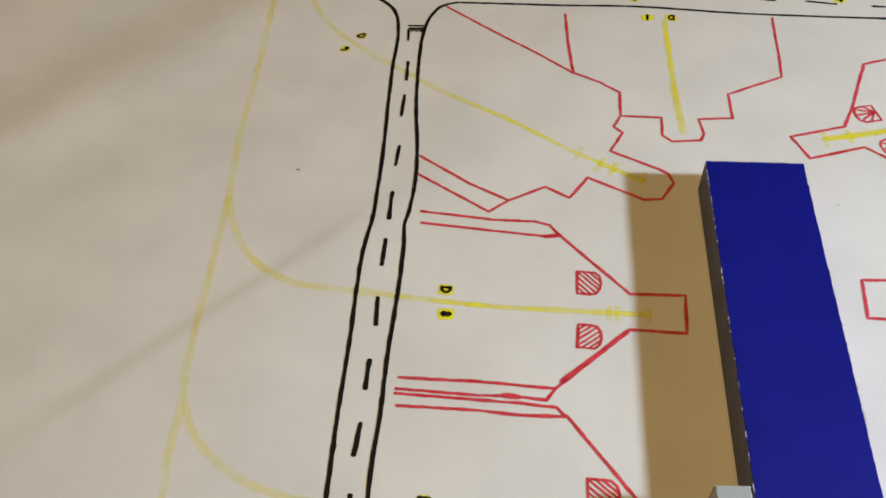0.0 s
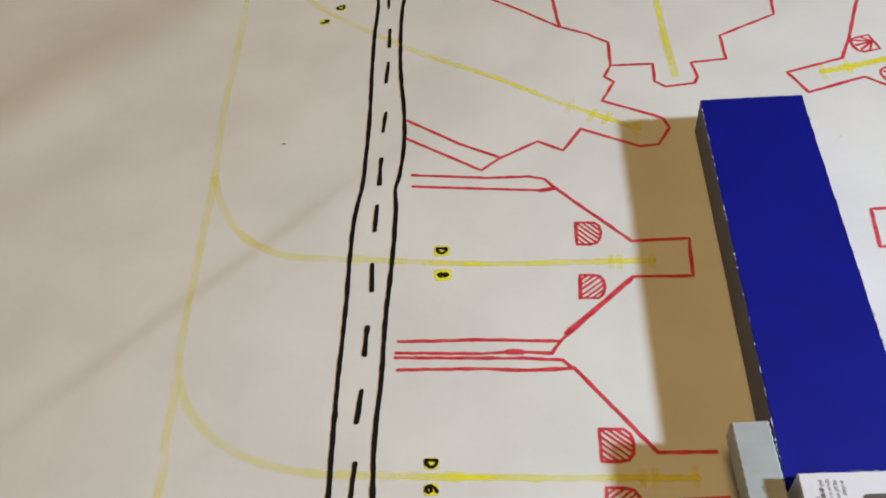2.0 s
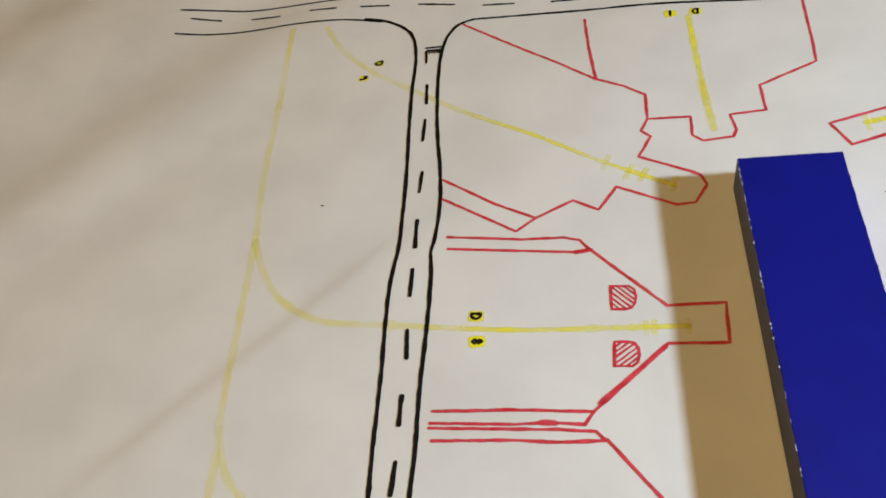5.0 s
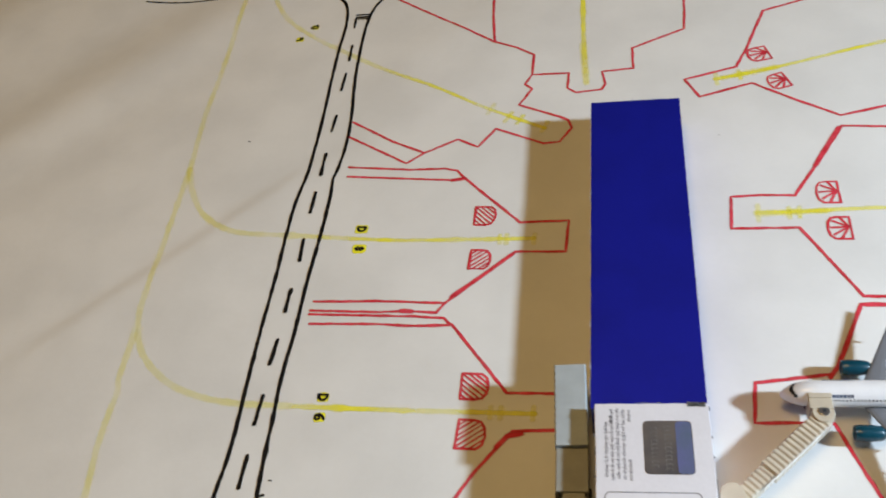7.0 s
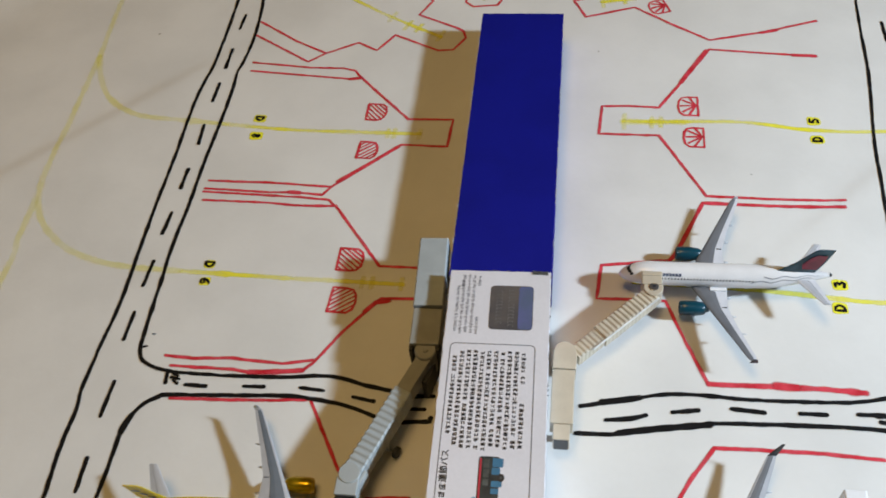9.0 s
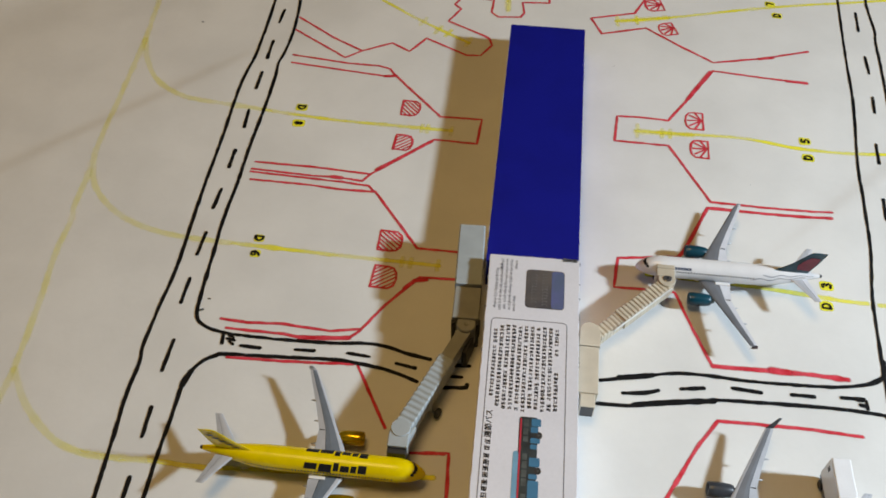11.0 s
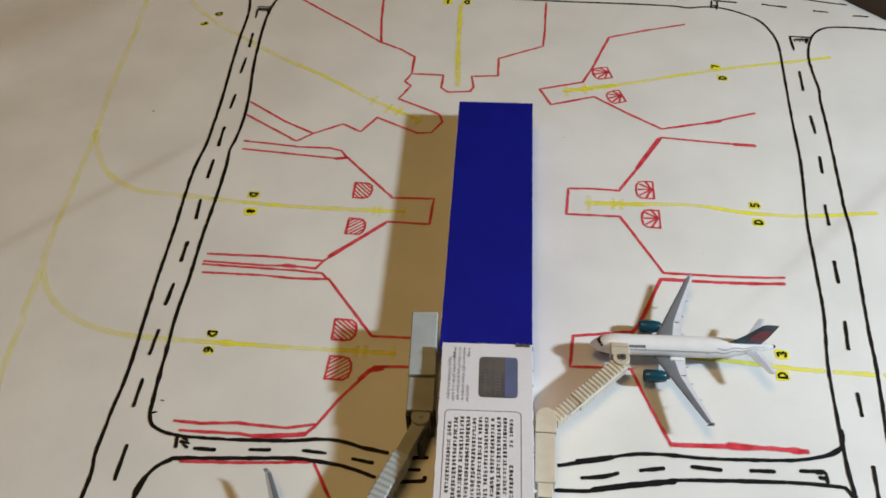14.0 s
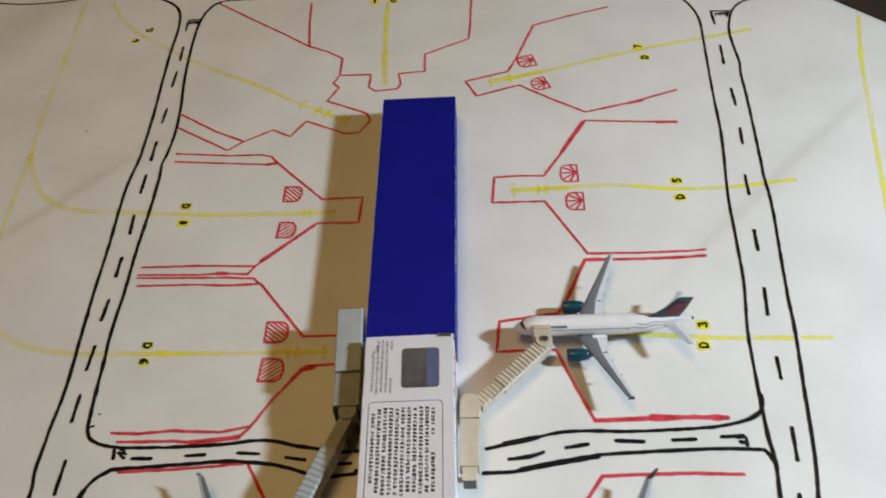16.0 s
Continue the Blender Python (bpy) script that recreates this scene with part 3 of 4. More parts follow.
PRINT_BLUE = material("print_blue", (0.04, 0.19, 0.33), 0.4, vary=0.2, scale=120)
PRINT_RED = material("print_red", (0.55, 0.03, 0.06), 0.4, vary=0.2, scale=120)
PRINT_GLASS = material("print_glass", (0.012, 0.017, 0.022), 0.35, vary=0.5, scale=120, second=(0.035, 0.05, 0.055))
GREY_CARD = material("grey_card", (0.22, 0.22, 0.22), 0.8, vary=0.5, scale=300)


def panel(x0, x1, y0, y1, z, r=0.0, bm=None):
    """A flat rounded rectangle in mm."""
    bm = bm or bmesh.new()
    pts = []
    for cx, cy, a0 in ((x1 - r, y1 - r, 0), (x0 + r, y1 - r, 90), (x0 + r, y0 + r, 180), (x1 - r, y0 + r, 270)):
        for k in range(5 if r else 1):
            a = radians(a0 + 22.5 * k)
            pts.append((cx + r * math.cos(a), cy + r * math.sin(a)))
    bm.faces.new([bm.verts.new((p[0] * MM, p[1] * MM, z * MM)) for p in pts])
    return bm


def crushed(bm, cuts, depth, seed):
    """Knocked edges: the long rims of a card panel wander a little in its own plane."""
    rims = [e for e in bm.edges if abs(e.verts[0].co.y - e.verts[1].co.y) > 0.1]
    bmesh.ops.subdivide_edges(bm, edges=rims, cuts=cuts)
    rims = [e for e in bm.edges if abs(e.verts[0].co.x - e.verts[1].co.x) > 0.03]
    bmesh.ops.subdivide_edges(bm, edges=[e for e in rims if abs(e.verts[0].co.y - e.verts[1].co.y) < 1e-6 and not 0.002 < -e.verts[0].co.y < 0.14], cuts=12)
    for v in bm.verts:
        x, y = v.co.x / MM, v.co.y / MM
        v.co.x += depth * MM * (noise.noise(Vector((seed + (x > 20) * 7, y / 4.0, 0))) + 0.7 * noise.noise(Vector((seed, y / 1.3, (x > 20) * 3))))
        if y > -1:
            v.co.y += depth * MM * (noise.noise(Vector((x / 3.0, seed, 5))) - 0.3)
    return bm


def open_box(name, wide, long, high, top_mat, side_mats, label, where, turn):
    """A closed card box lying flat: six card panels with rounded, knocked edges."""
    ob = tagged(new(name), label, "box")
    ob.matrix_world = pose(where[0] * MM, where[1] * MM, 0.0003, 0, 0, turn)
    t = 0.5
    part("top_panel", crushed(box(0.05, wide - 0.05, -long + 0.05, -0.05, high - t, high, 0.22), 70, 0.28, wide), top_mat, ob)
    part("bottom_panel", box(0.1, wide - 0.1, -long + 0.1, -0.1, 0, t, 0.1), top_mat, ob)
    part("west_panel", box(0, t, -long, 0, t, high - t * 0.9, 0.12), side_mats[0], ob)
    part("east_panel", box(wide - t, wide, -long, 0, t, high - t * 0.9, 0.12), side_mats[1], ob)
    part("north_panel", box(t, wide - t, -t - 0.1, -0.1, t, high - t, 0.1), side_mats[2], ob)
    part("south_panel", box(t, wide - t, -long + 0.1, -long + 0.1 + t, t, high - t, 0.1), side_mats[2], ob)
    return ob


def worn_edges(parent, lines, count, seed, mat=None):
    """Pale flecks where the print has rubbed off along the edges."""
    rnd = random.Random(seed)
    for (x0, y0), (x1, y1), z in lines:
        bm = bmesh.new()
        for k in range(count):
            t, n = rnd.random() ** 0.9, rnd.choice((1, 1, 2, 3))
            ux, uy = (x1 - x0), (y1 - y0)
            d = math.hypot(ux, uy)
            ux, uy = ux / d, uy / d
            a, wide, longw = t * d, rnd.uniform(0.1, 0.62), rnd.uniform(0.4, 2.8) * n * 0.7
            inner = rnd.uniform(-0.05, 0.12)
            pts = []
            for q in range(7):
                s = q / 6
                pts.append((a + s * longw, inner + wide * math.sin(math.pi * s) * rnd.uniform(0.5, 1.2)))
            base = [(a + longw, -0.06), (a, -0.06)]
            ring = [bm.verts.new(((x0 + ux * p - uy * q) * MM, (y0 + uy * p + ux * q) * MM, (z + 0.03) * MM)) for p, q in pts + base if p < d]
            if len(ring) > 3:
                bm.faces.new(ring)
        tagged(part("worn_edge", bm, mat or WORN_EDGE, parent, "rubbed pale card edge"), kind="stuff")


BLUE = (43.5, 177.0, 19.8)
blue_box = open_box("blue_box", *BLUE, BLUE_CARD, (SLATE_CARD, BLUE_CARD, BLUE_CARD), "long dark blue card box with rubbed white edges", (105.2, 394.0), 2.32)
worn_edges(blue_box, [((0, -176), (0, 0), 19.8)], 34, 3)
worn_edges(blue_box, [((43.4, 0), (43.4, -176), 19.8)], 40, 8)
worn_edges(blue_box, [((0, 0), (43.4, 0), 19.8)], 14, 5)
worn_edges(blue_box, [((43.4, -177.0), (0, -177.0), 19.8)], 6, 6)

WHITE = (41.2, 147.0, 28.3)
white_box = open_box("printed_toy_box", *WHITE, WHITE_CARD, (WHITE_CARD, WHITE_CARD, SLATE_CARD), "white toy bus box printed with black text, lying on the paper", (114.3, 214.7), 3.0)
ZT = WHITE[2]
worn_edges(white_box, [((41.2, 0), (41.2, -60), ZT), ((0, -60), (0, 0), ZT), ((0, 0), (41.2, 0), ZT)], 9, 11, GREY_CARD)
# crumpled flap at the far corner
bm = bmesh.new()
rnd = random.Random(2)
grid = [[bm.verts.new(((33.6 + 1.6 * i) * MM, (0.4 - 1.0 * j + rnd.uniform(-0.2, 0.2)) * MM, (ZT + 0.25 + rnd.uniform(-0.1, 0.35) - 0.35 * (j == 0)) * MM)) for j in range(3)] for i in range(5)]
for i in range(4):
    for j in range(2):
        bm.faces.new((grid[i][j], grid[i][j + 1], grid[i + 1][j + 1], grid[i + 1][j]))
bmesh.ops.solidify(bm, geom=bm.faces[:], thickness=0.00025)
part("torn_flap", bm, GREY_CARD, white_box, "crumpled grey card flap")
# small print in columns, words as short bars of uneven height
rnd = random.Random(9)
for k, (first, end) in enumerate(((-8.0, -30.0), (-2.6, -31.0), (-2.4, -31.2), (-2.8, -31.0), (-3.0, -31.0))):
    bm = bmesh.new()
    x, y = 3.2 + 2.1 * k, first
    while y > end:
        w = min(rnd.uniform(0.9, 3.4), y - end)
        q = y
        while q > y - w + 0.2:
            panel(x + (0 if rnd.random() < 0.25 else 0.35), x + 1.3 + (0.3 if rnd.random() < 0.15 else 0), q - 0.34, q, ZT + 0.05, 0, bm)
            q -= 0.58
        y -= w + 0.45
        if k == 4 and y < -6 and y > -22:
            y = -23.0
    part("small_print", bm, PRINT_GREY, white_box)
for y in (-5.0, -7.0):
    part("small_emblem", panel(5.1, 6.5, y - 1.4, y, ZT + 0.06, 0.65), PRINT_GREY, white_box)
sticker = part("sticker", panel(17.2, 34.5, -28.6, -7.4, ZT + 0.06, 1.8), STICKER_DARK, white_box, "dark glossy seal sticker")
part("sticker_band", panel(28.7, 34.3, -28.3, -7.7, ZT + 0.10, 1.4), STICKER_LIGHT, sticker, "bluish shiny band")
for x, a, b in ((19.8, -26, -10), (24.6, -26.5, -9.5)):
    bm = bmesh.new()
    y = b
    while y > a:
        panel(x, x + 2.4, y - 0.35, y, ZT + 0.10, 0.1, bm)
        panel(x, x + 0.4, y - 1.1, y - 0.3, ZT + 0.104, 0.1, bm)
        if rnd.random() < 0.6:
            panel(x + 2.0, x + 2.4, y - 1.1, y - 0.3, ZT + 0.104, 0.1, bm)
        y -= 1.65
    part("sticker_print", bm, STICKER_TEXT, sticker)
# outlined text panel
X0, X1, Y0, Y1, LW = 2.9, 36.1, -144.5, -35.2, 0.36
bm = bmesh.new()
outer, inner = [], []
for cx, cy, a0 in ((X1 - 2.2, Y1 - 2.2, 0), (X0 + 2.2, Y1 - 2.2, 90), (X0 + 2.2, Y0 + 2.2, 180), (X1 - 2.2, Y0 + 2.2, 270)):
    for k in range(7):
        a = radians(a0 + 15 * k)
        for ring, r in ((outer, 2.2), (inner, 2.2 - LW)):
            ring.append(bm.verts.new(((cx + r * math.cos(a)) * MM, (cy + r * math.sin(a)) * MM, (ZT + 0.05) * MM)))
for i in range(len(outer)):
    j = (i + 1) % len(outer)
    bm.faces.new((outer[i], inner[i], inner[j], outer[j]))
part("text_frame", bm, PRINT_GREY, white_box)


def print_mark(bm, x, y, size, rnd):
    """One unreadable character of close-set bars, about size mm square, its top to the west."""
    z = ZT + 0.05
    dense = rnd.random()
    bars = 2 if dense < 0.15 else 3 if dense < 0.5 else 4
    for k in range(bars):
        a = x + size * (k + 0.5) / bars - 0.13
        i, j = rnd.uniform(0, 0.25), rnd.uniform(0.7, 1)
        panel(a, a + rnd.uniform(0.26, 0.38), y - size * j, y - size * i, z, 0, bm)
    for k in range(1 if dense < 0.3 else rnd.choice((1, 2, 2, 3))):
        b = y - size * rnd.uniform(0.1, 0.8)
        i, j = rnd.uniform(0, 0.3), rnd.uniform(0.65, 1)
        panel(x + size * i, x + size * j, b - 0.32, b, z + 0.005, 0, bm)


for k in range(11):
    bm = bmesh.new()
    x = 4.5 + 2.64 * k
    y, end = (-41.0 if k == 0 else -38.2 - 0.6 * (k % 3 == 1)), (-73.5 if k == 0 else -78.6)
    while y > end:
        if rnd.random() < 0.045:
            y -= 1.2
        if k == 10 and -60 < y < -53:
            y = -60.5
        size = rnd.uniform(1.55, 1.8)
        print_mark(bm, x, y, size, rnd)
        y -= size + 0.13
    part("text_column", bm, PRINT_SOFT, white_box)
# the title down the side of the picture
bm = text_mesh("連節バス", 3.15)
for dx, dy in ((0.09, 0.0), (-0.09, 0.0), (0.0, 0.09), (0.0, -0.09)):
    copy = text_mesh("連節バス", 3.15)
    bmesh.ops.translate(copy, vec=(dx, dy, dx * 0.05), verts=copy.verts[:])
    joined(bm, copy)
for v in bm.verts:
    x, y = v.co.x, v.co.y
    v.co = Vector((5.5 - y, -86.6 + x, ZT + 0.05 + v.co.z)) * MM
part("title_words", bm, PRINT_BLACK, white_box)
bm = bmesh.new()
y = -93.2
for w in (2.4, 2.4, 0, 2.2, 2.2, 2.2, 2.2, 0, 2.2, 2.2, 2.1):
    if w:
        print_mark(bm, 4.2, y, 2.5, rnd)
        print_mark(bm, 4.2, y - 0.15, 2.5, rnd)
    y -= w + 0.45
part("title_bars", bm, PRINT_BLACK, white_box)
# picture of an articulated bus, printed flat: roof to the west, wheels to the east
PANE = material("print_pane", (0.10, 0.12, 0.12), 0.35, vary=0.5, scale=200)
PRINT_SKY = material("print_light_blue", (0.16, 0.36, 0.50), 0.4, vary=0.2, scale=120)
picture = part("bus_picture", panel(17.6, 25.2, -140, -82.2, ZT + 0.05, 1.2), PRINT_GLASS, white_box, "printed picture of a blue articulated bus")
part("picture_roof", panel(15.8, 17.9, -121, -97.5, ZT + 0.08, 1.0), PRINT_SKY, picture)
part("picture_roof", panel(16.8, 17.9, -140, -122, ZT + 0.08, 0.5), PRINT_SKY, picture)
part("picture_stripe", panel(18.0, 18.7, -139.5, -83.0, ZT + 0.10, 0.25), PRINT_RED, picture, "red printed stripe")
for y0, y1 in ((-86.6, -83.4), (-90.2, -87.1), (-93.2, -90.7), (-101.0, -98.2), (-104.6, -101.5), (-108.2, -105.1), (-111.8, -108.7), (-118, -115), (-122, -118.6)):
    part("picture_window", panel(19.4, 21.4, y0, y1, ZT + 0.10, 0.25), PANE, picture)
for x0, x1, y0, y1 in ((22.6, 26.4, -86.2, -82.8), (22.4, 25.4, -89.0, -86.5), (22.4, 26.2, -93.6, -91.4), (22.4, 25.2, -96.2, -94.2), (22.2, 26.4, -103.6, -99.8), (22.2, 25.6, -108.8, -106.8), (22.0, 26.2, -121, -109.4), (22.0, 26.2, -139, -124)):
    part("picture_side", panel(x0, x1, y0, y1, ZT + 0.10, 0.4), PRINT_BLUE, picture)
for y in (-90.1, -105.2, -122.5, -134.0):
    wheel = part("picture_wheel", panel(24.4, 27.0, y - 1.5, y + 1.5, ZT + 0.14, 1.25), PRINT_BLACK, picture)
    part("picture_hub", panel(25.3, 26.2, y - 0.45, y + 0.45, ZT + 0.17, 0.4), PANE, wheel)
# red print on the side that faces east
bm = bmesh.new()
for y0, y1, z0, z1 in ((-27, -3, 13, 23), (-40, -30, 6, 13)):
    bm.faces.new([bm.verts.new(((41.2 + 0.06) * MM, y * MM, z * MM)) for y, z in ((y0, z0 + 2), (y1, z0), (y1, z1), (y0 + 3, z1 - 1), (y0, z1 - 4))])
part("side_print", bm, PRINT_RED, white_box, "red printed swoosh")

# ---- toy airliners, 1:400 ----
WHITE_PAINT = material("white_enamel", (0.80, 0.80, 0.81), 0.24, vary=0.05, scale=120)
YELLOW_PAINT = material("yellow_enamel", (0.88, 0.65, 0.01), 0.25, vary=0.12, scale=120)
WING_GREY = material("wing_grey", (0.16, 0.17, 0.19), 0.42, vary=0.15, scale=160)
WING_BLUE = material("wing_blue_grey", (0.13, 0.17, 0.22), 0.5, vary=0.15, scale=160)
WING_LIGHT = material("wing_light_grey", (0.46, 0.48, 0.52), 0.38, vary=0.12, scale=160)
WING_PALE = material("wing_pale_grey", (0.62, 0.63, 0.67), 0.36, vary=0.1, scale=160)
TEAL = material("teal_enamel", (0.002, 0.055, 0.085), 0.28, vary=0.3, scale=200)
MAROON = material("maroon_enamel", (0.25, 0.012, 0.035), 0.35, vary=0.3, scale=200)
NAVY = material("dark_slate_enamel", (0.045, 0.05, 0.06), 0.35, vary=0.3, scale=200)
GOLD = material("gold_chrome", (0.62, 0.40, 0.02), 0.24, metal=0.75, vary=0.25, scale=200)
DARK = material("dark_trim", (0.012, 0.012, 0.014), 0.4, vary=0.2, scale=300)
STEEL = material("steel", (0.45, 0.45, 0.47), 0.3, metal=0.9, vary=0.2, scale=300)


def profile(length):
    """Stations of the fuselage: distance from the nose, radius, rise of the centre, all in mm."""
    tail = length
    return [(0, 0.25, -1.05), (0.5, 1.15, -0.95), (1.4, 2.05, -0.8), (3.0, 3.05, -0.55), (5.2, 3.95, -0.28), (8, 4.6, -0.08), (11.5, 5.1, 0), (15, 5.15, 0), (tail - 33, 5.15, 0),
            (tail - 27, 5.0, 0.12), (tail - 21, 4.5, 0.5), (tail - 15, 3.6, 1.15), (tail - 9, 2.55, 1.85), (tail - 4, 1.6, 2.4), (tail - 1.2, 1.05, 2.7), (tail, 0.65, 2.85)]


CENTRE = 10.5


def on_hull(prof, x, angle, out=0.0):
    """A point of the hull; the angle counts from the right side (-y) over the top."""
    for (x0, r0, z0), (x1, r1, z1) in zip(prof, prof[1:]):
        if x <= x1:
            k = (x - x0) / (x1 - x0)
            r, z = r0 + (r1 - r0) * k, z0 + (z1 - z0) * k
            break
    a = radians(angle)
    return Vector((x, -(r + out) * math.cos(a), CENTRE + z + (r + out) * math.sin(a))) * MM


def hull(prof):
    bm = bmesh.new()
    rings = []
    xs = [p[0] for p in prof]
    for x in xs:
        rings.append([bm.verts.new(on_hull(prof, x, 360 * k / 28)) for k in range(28)])
    for a, b in zip(rings, rings[1:]):
        for k in range(28):
            j = (k + 1) % 28
            bm.faces.new((a[k], b[k], b[j], a[j]))
    bm.faces.new(rings[0])
    bm.faces.new(rings[-1][::-1])
    bmesh.ops.recalc_face_normals(bm, faces=bm.faces[:])
    return bm


def hull_patch(prof, x0, x1, a0, a1, bm=None, out=0.06, nx=2, na=4, slant=0.0):
    """A thin painted patch that follows the hull."""
    bm = bm or bmesh.new()
    g = [[bm.verts.new(on_hull(prof, x0 + (x1 - x0) * i / nx + slant * j / na, a0 + (a1 - a0) * j / na, out)) for j in range(na + 1)] for i in range(nx + 1)]
    for i in range(nx):
        for j in range(na):
            bm.faces.new((g[i][j], g[i + 1][j], g[i + 1][j + 1], g[i][j + 1]))
    return bm


def blade(sections, mats_at):
    """A wing or fin: sections of (leading point, chord, thickness); mats_at gives a material slot along the chord."""
    bm = bmesh.new()
    cuts = (0.0, 0.06, 0.16, 0.45, 0.63, 0.65, 1.0)
    thick = (0.12, 0.62, 0.95, 1.0, 0.72, 0.68, 0.10)
    upper, lower = [], []
    for lead, chord, t, up in sections:
        lead, up = Vector(lead), Vector(up)
        upper.append([bm.verts.new((lead + Vector((chord * c, 0, 0)) + up * (t * h * 0.5)) * MM) for c, h in zip(cuts, thick)])
        lower.append([bm.verts.new((lead + Vector((chord * c, 0, 0)) - up * (t * h * 0.5)) * MM) for c, h in zip(cuts, thick)])
    n = len(cuts)
    for i in range(len(sections) - 1):
        for j in range(n - 1):
            for side in (upper, lower):
                f = bm.faces.new((side[i][j], side[i + 1][j], side[i + 1][j + 1], side[i][j + 1]))
                f.material_index = mats_at[j]
        bm.faces.new((upper[i][0], upper[i + 1][0], lower[i + 1][0], lower[i][0]))
        bm.faces.new((upper[i][-1], upper[i + 1][-1], lower[i + 1][-1], lower[i][-1]))
    for k in (0, -1):
        for j in range(n - 1):
            bm.faces.new((upper[k][j], upper[k][j + 1], lower[k][j + 1], lower[k][j]))
    bmesh.ops.recalc_face_normals(bm, faces=bm.faces[:])
    return bm


def lathe(stations, at, turns=20, axis="x"):
    """A turned body: stations of (distance, radius) along x or z from a point, in mm."""
    bm = bmesh.new()
    rings = []
    for d, r in stations:
        ring = []
        for k in range(turns):
            a = 2 * math.pi * k / turns
            p = (at[0] + d, at[1] + r * math.cos(a), at[2] + r * math.sin(a)) if axis == "x" else (at[0] + r * math.cos(a), at[1] + r * math.sin(a), at[2] + d)
            if axis == "y":
                p = (at[0] + r * math.cos(a), at[1] + d, at[2] + r * math.sin(a))
            ring.append(bm.verts.new(Vector(p) * MM))
        rings.append(ring)
    for a, b in zip(rings, rings[1:]):
        for k in range(turns):
            j = (k + 1) % turns
            bm.faces.new((a[k], b[k], b[j], a[j]))
    bm.faces.new(rings[0])
    bm.faces.new(rings[-1][::-1])
    bmesh.ops.recalc_face_normals(bm, faces=bm.faces[:])
    return bm


def airliner(name, label, length, lead, hull_mat, wing_mat, engine_mat, fin_mat, tip, where, turn, flap_mat):
    """A die-cast twin-jet on its wheels, nose at the origin, tail towards +x. lead: where the wing's front edge leaves the hull."""
    ob = tagged(new(name), label, "toy airplane", "toy airliners at the gates")
    ob.matrix_world = pose(where[0] * MM, where[1] * MM, 0.0003, 0, 0, turn)
    prof = profile(length)
    body = part("fuselage", hull(prof), hull_mat, ob, smooth=True)
    for sgn in (-1, 1):
        secs = []
        for y, off, chord, t in ((0.0, -0.6, 17.0, 1.9), (4.6, 1.6, 14.6, 1.8), (10, 4.4, 11.5, 1.3), (15.8, 7.5, 8.2, 1.05), (26, 12.8, 6.0, 0.8), (36, 18.0, 4.4, 0.62), (41.2, 20.7, 3.5, 0.5), (42.2, 21.8, 2.2, 0.4)):
            secs.append(((lead + off, sgn * y, 6.7 + 0.116 * y), chord, t, (0, 0, 1)))
        wing = part("wing", blade(secs, (0, 0, 0, 0, 1, 1) if flap_mat is WING_PALE else (1, 1, 0, 0, 2, 1)), [wing_mat, flap_mat, DARK], ob)
        for y, off, chord in ((9.5, 4.2, 11.8), (19.5, 9.4, 7.3), (28.5, 14.1, 5.6)):
            part("flap_fairing", lathe([(0, 0.1), (1.2, 0.5), (3.4, 0.46), (4.8, 0.12)], (lead + off + chord - 2.9, sgn * y, 6.1 + 0.116 * y), 8), WING_LIGHT, wing, smooth=True)
        part("flap_gap", box(lead + 13.0, lead + 15.2, sgn * 15.4 - 0.12, sgn * 15.4 + 0.12, 8.6, 9.1), DARK, wing)
        part("root_panel", box(lead + 9.0, lead + 15.8, sgn * 5.6 - 0.9, sgn * 5.6 + 0.9, 7.3, 8.5, 0.15), WHITE_PAINT, wing, "white root fairing")
        if tip == "fence":
            bm = blade([((lead + 21.2, sgn * 42.3, 10.4), 3.4, 0.4, (0, 1, 0)), ((lead + 22.6, sgn * 42.4, 13.0), 1.4, 0.3, (0, 1, 0))], (0,) * 6)
            # The -y fence is darker: its shade is put into the colour.
            part("wingtip_fence", bm, NAVY if sgn < 0 else flap_mat, wing)
        elif tip == "sharklet":
            rise = 5.2 if hull_mat is WHITE_PAINT else 1.4
            bm = blade([((lead + 21.0, sgn * 41.8, 11.5), 3.2, 0.45, (0, 0.9, -0.4)), ((lead + 22.3, sgn * 42.7, 12.4), 2.8, 0.4, (0, 1, 0)), ((lead + 22.3 + 0.55 * rise, sgn * (42.6 + 0.2 * rise), 12.4 + rise), 1.3, 0.3, (0, 1, 0))], (0,) * 6)
            part("sharklet", bm, NAVY if hull_mat is WHITE_PAINT else flap_mat, wing, "upturned wingtip")
        # engine
        ey, ez, ex = sgn * 14.4, 6.0, lead - 3.6
        eng = part("engine", lathe([(0.9, 1.7), (0.05, 2.4), (-0.05, 2.75), (0.5, 3.05), (2.4, 3.2), (6.0, 3.15), (9.2, 2.75), (10.2, 2.35), (10.25, 1.7), (11.8, 1.25), (11.85, 0.3)], (ex, ey, ez)), engine_mat, ob, smooth=True)
        part("intake_lip", lathe([(0.3, 2.35), (-0.1, 2.45), (-0.22, 2.68), (-0.1, 2.9), (0.3, 3.02)], (ex, ey, ez)), engine_mat, eng, smooth=True)
        part("fan", lathe([(0.4, 2.15), (0.55, 2.1)], (ex, ey, ez)), DARK, eng)
        part("pylon", blade([((ex + 6.4, ey, ez + 1.9), 6.5, 0.7, (0, 1, 0)), ((ex + 8.6, ey, ez + 2.5), 6.5, 0.6, (0, 1, 0))], (0,) * 6), engine_mat, ob)
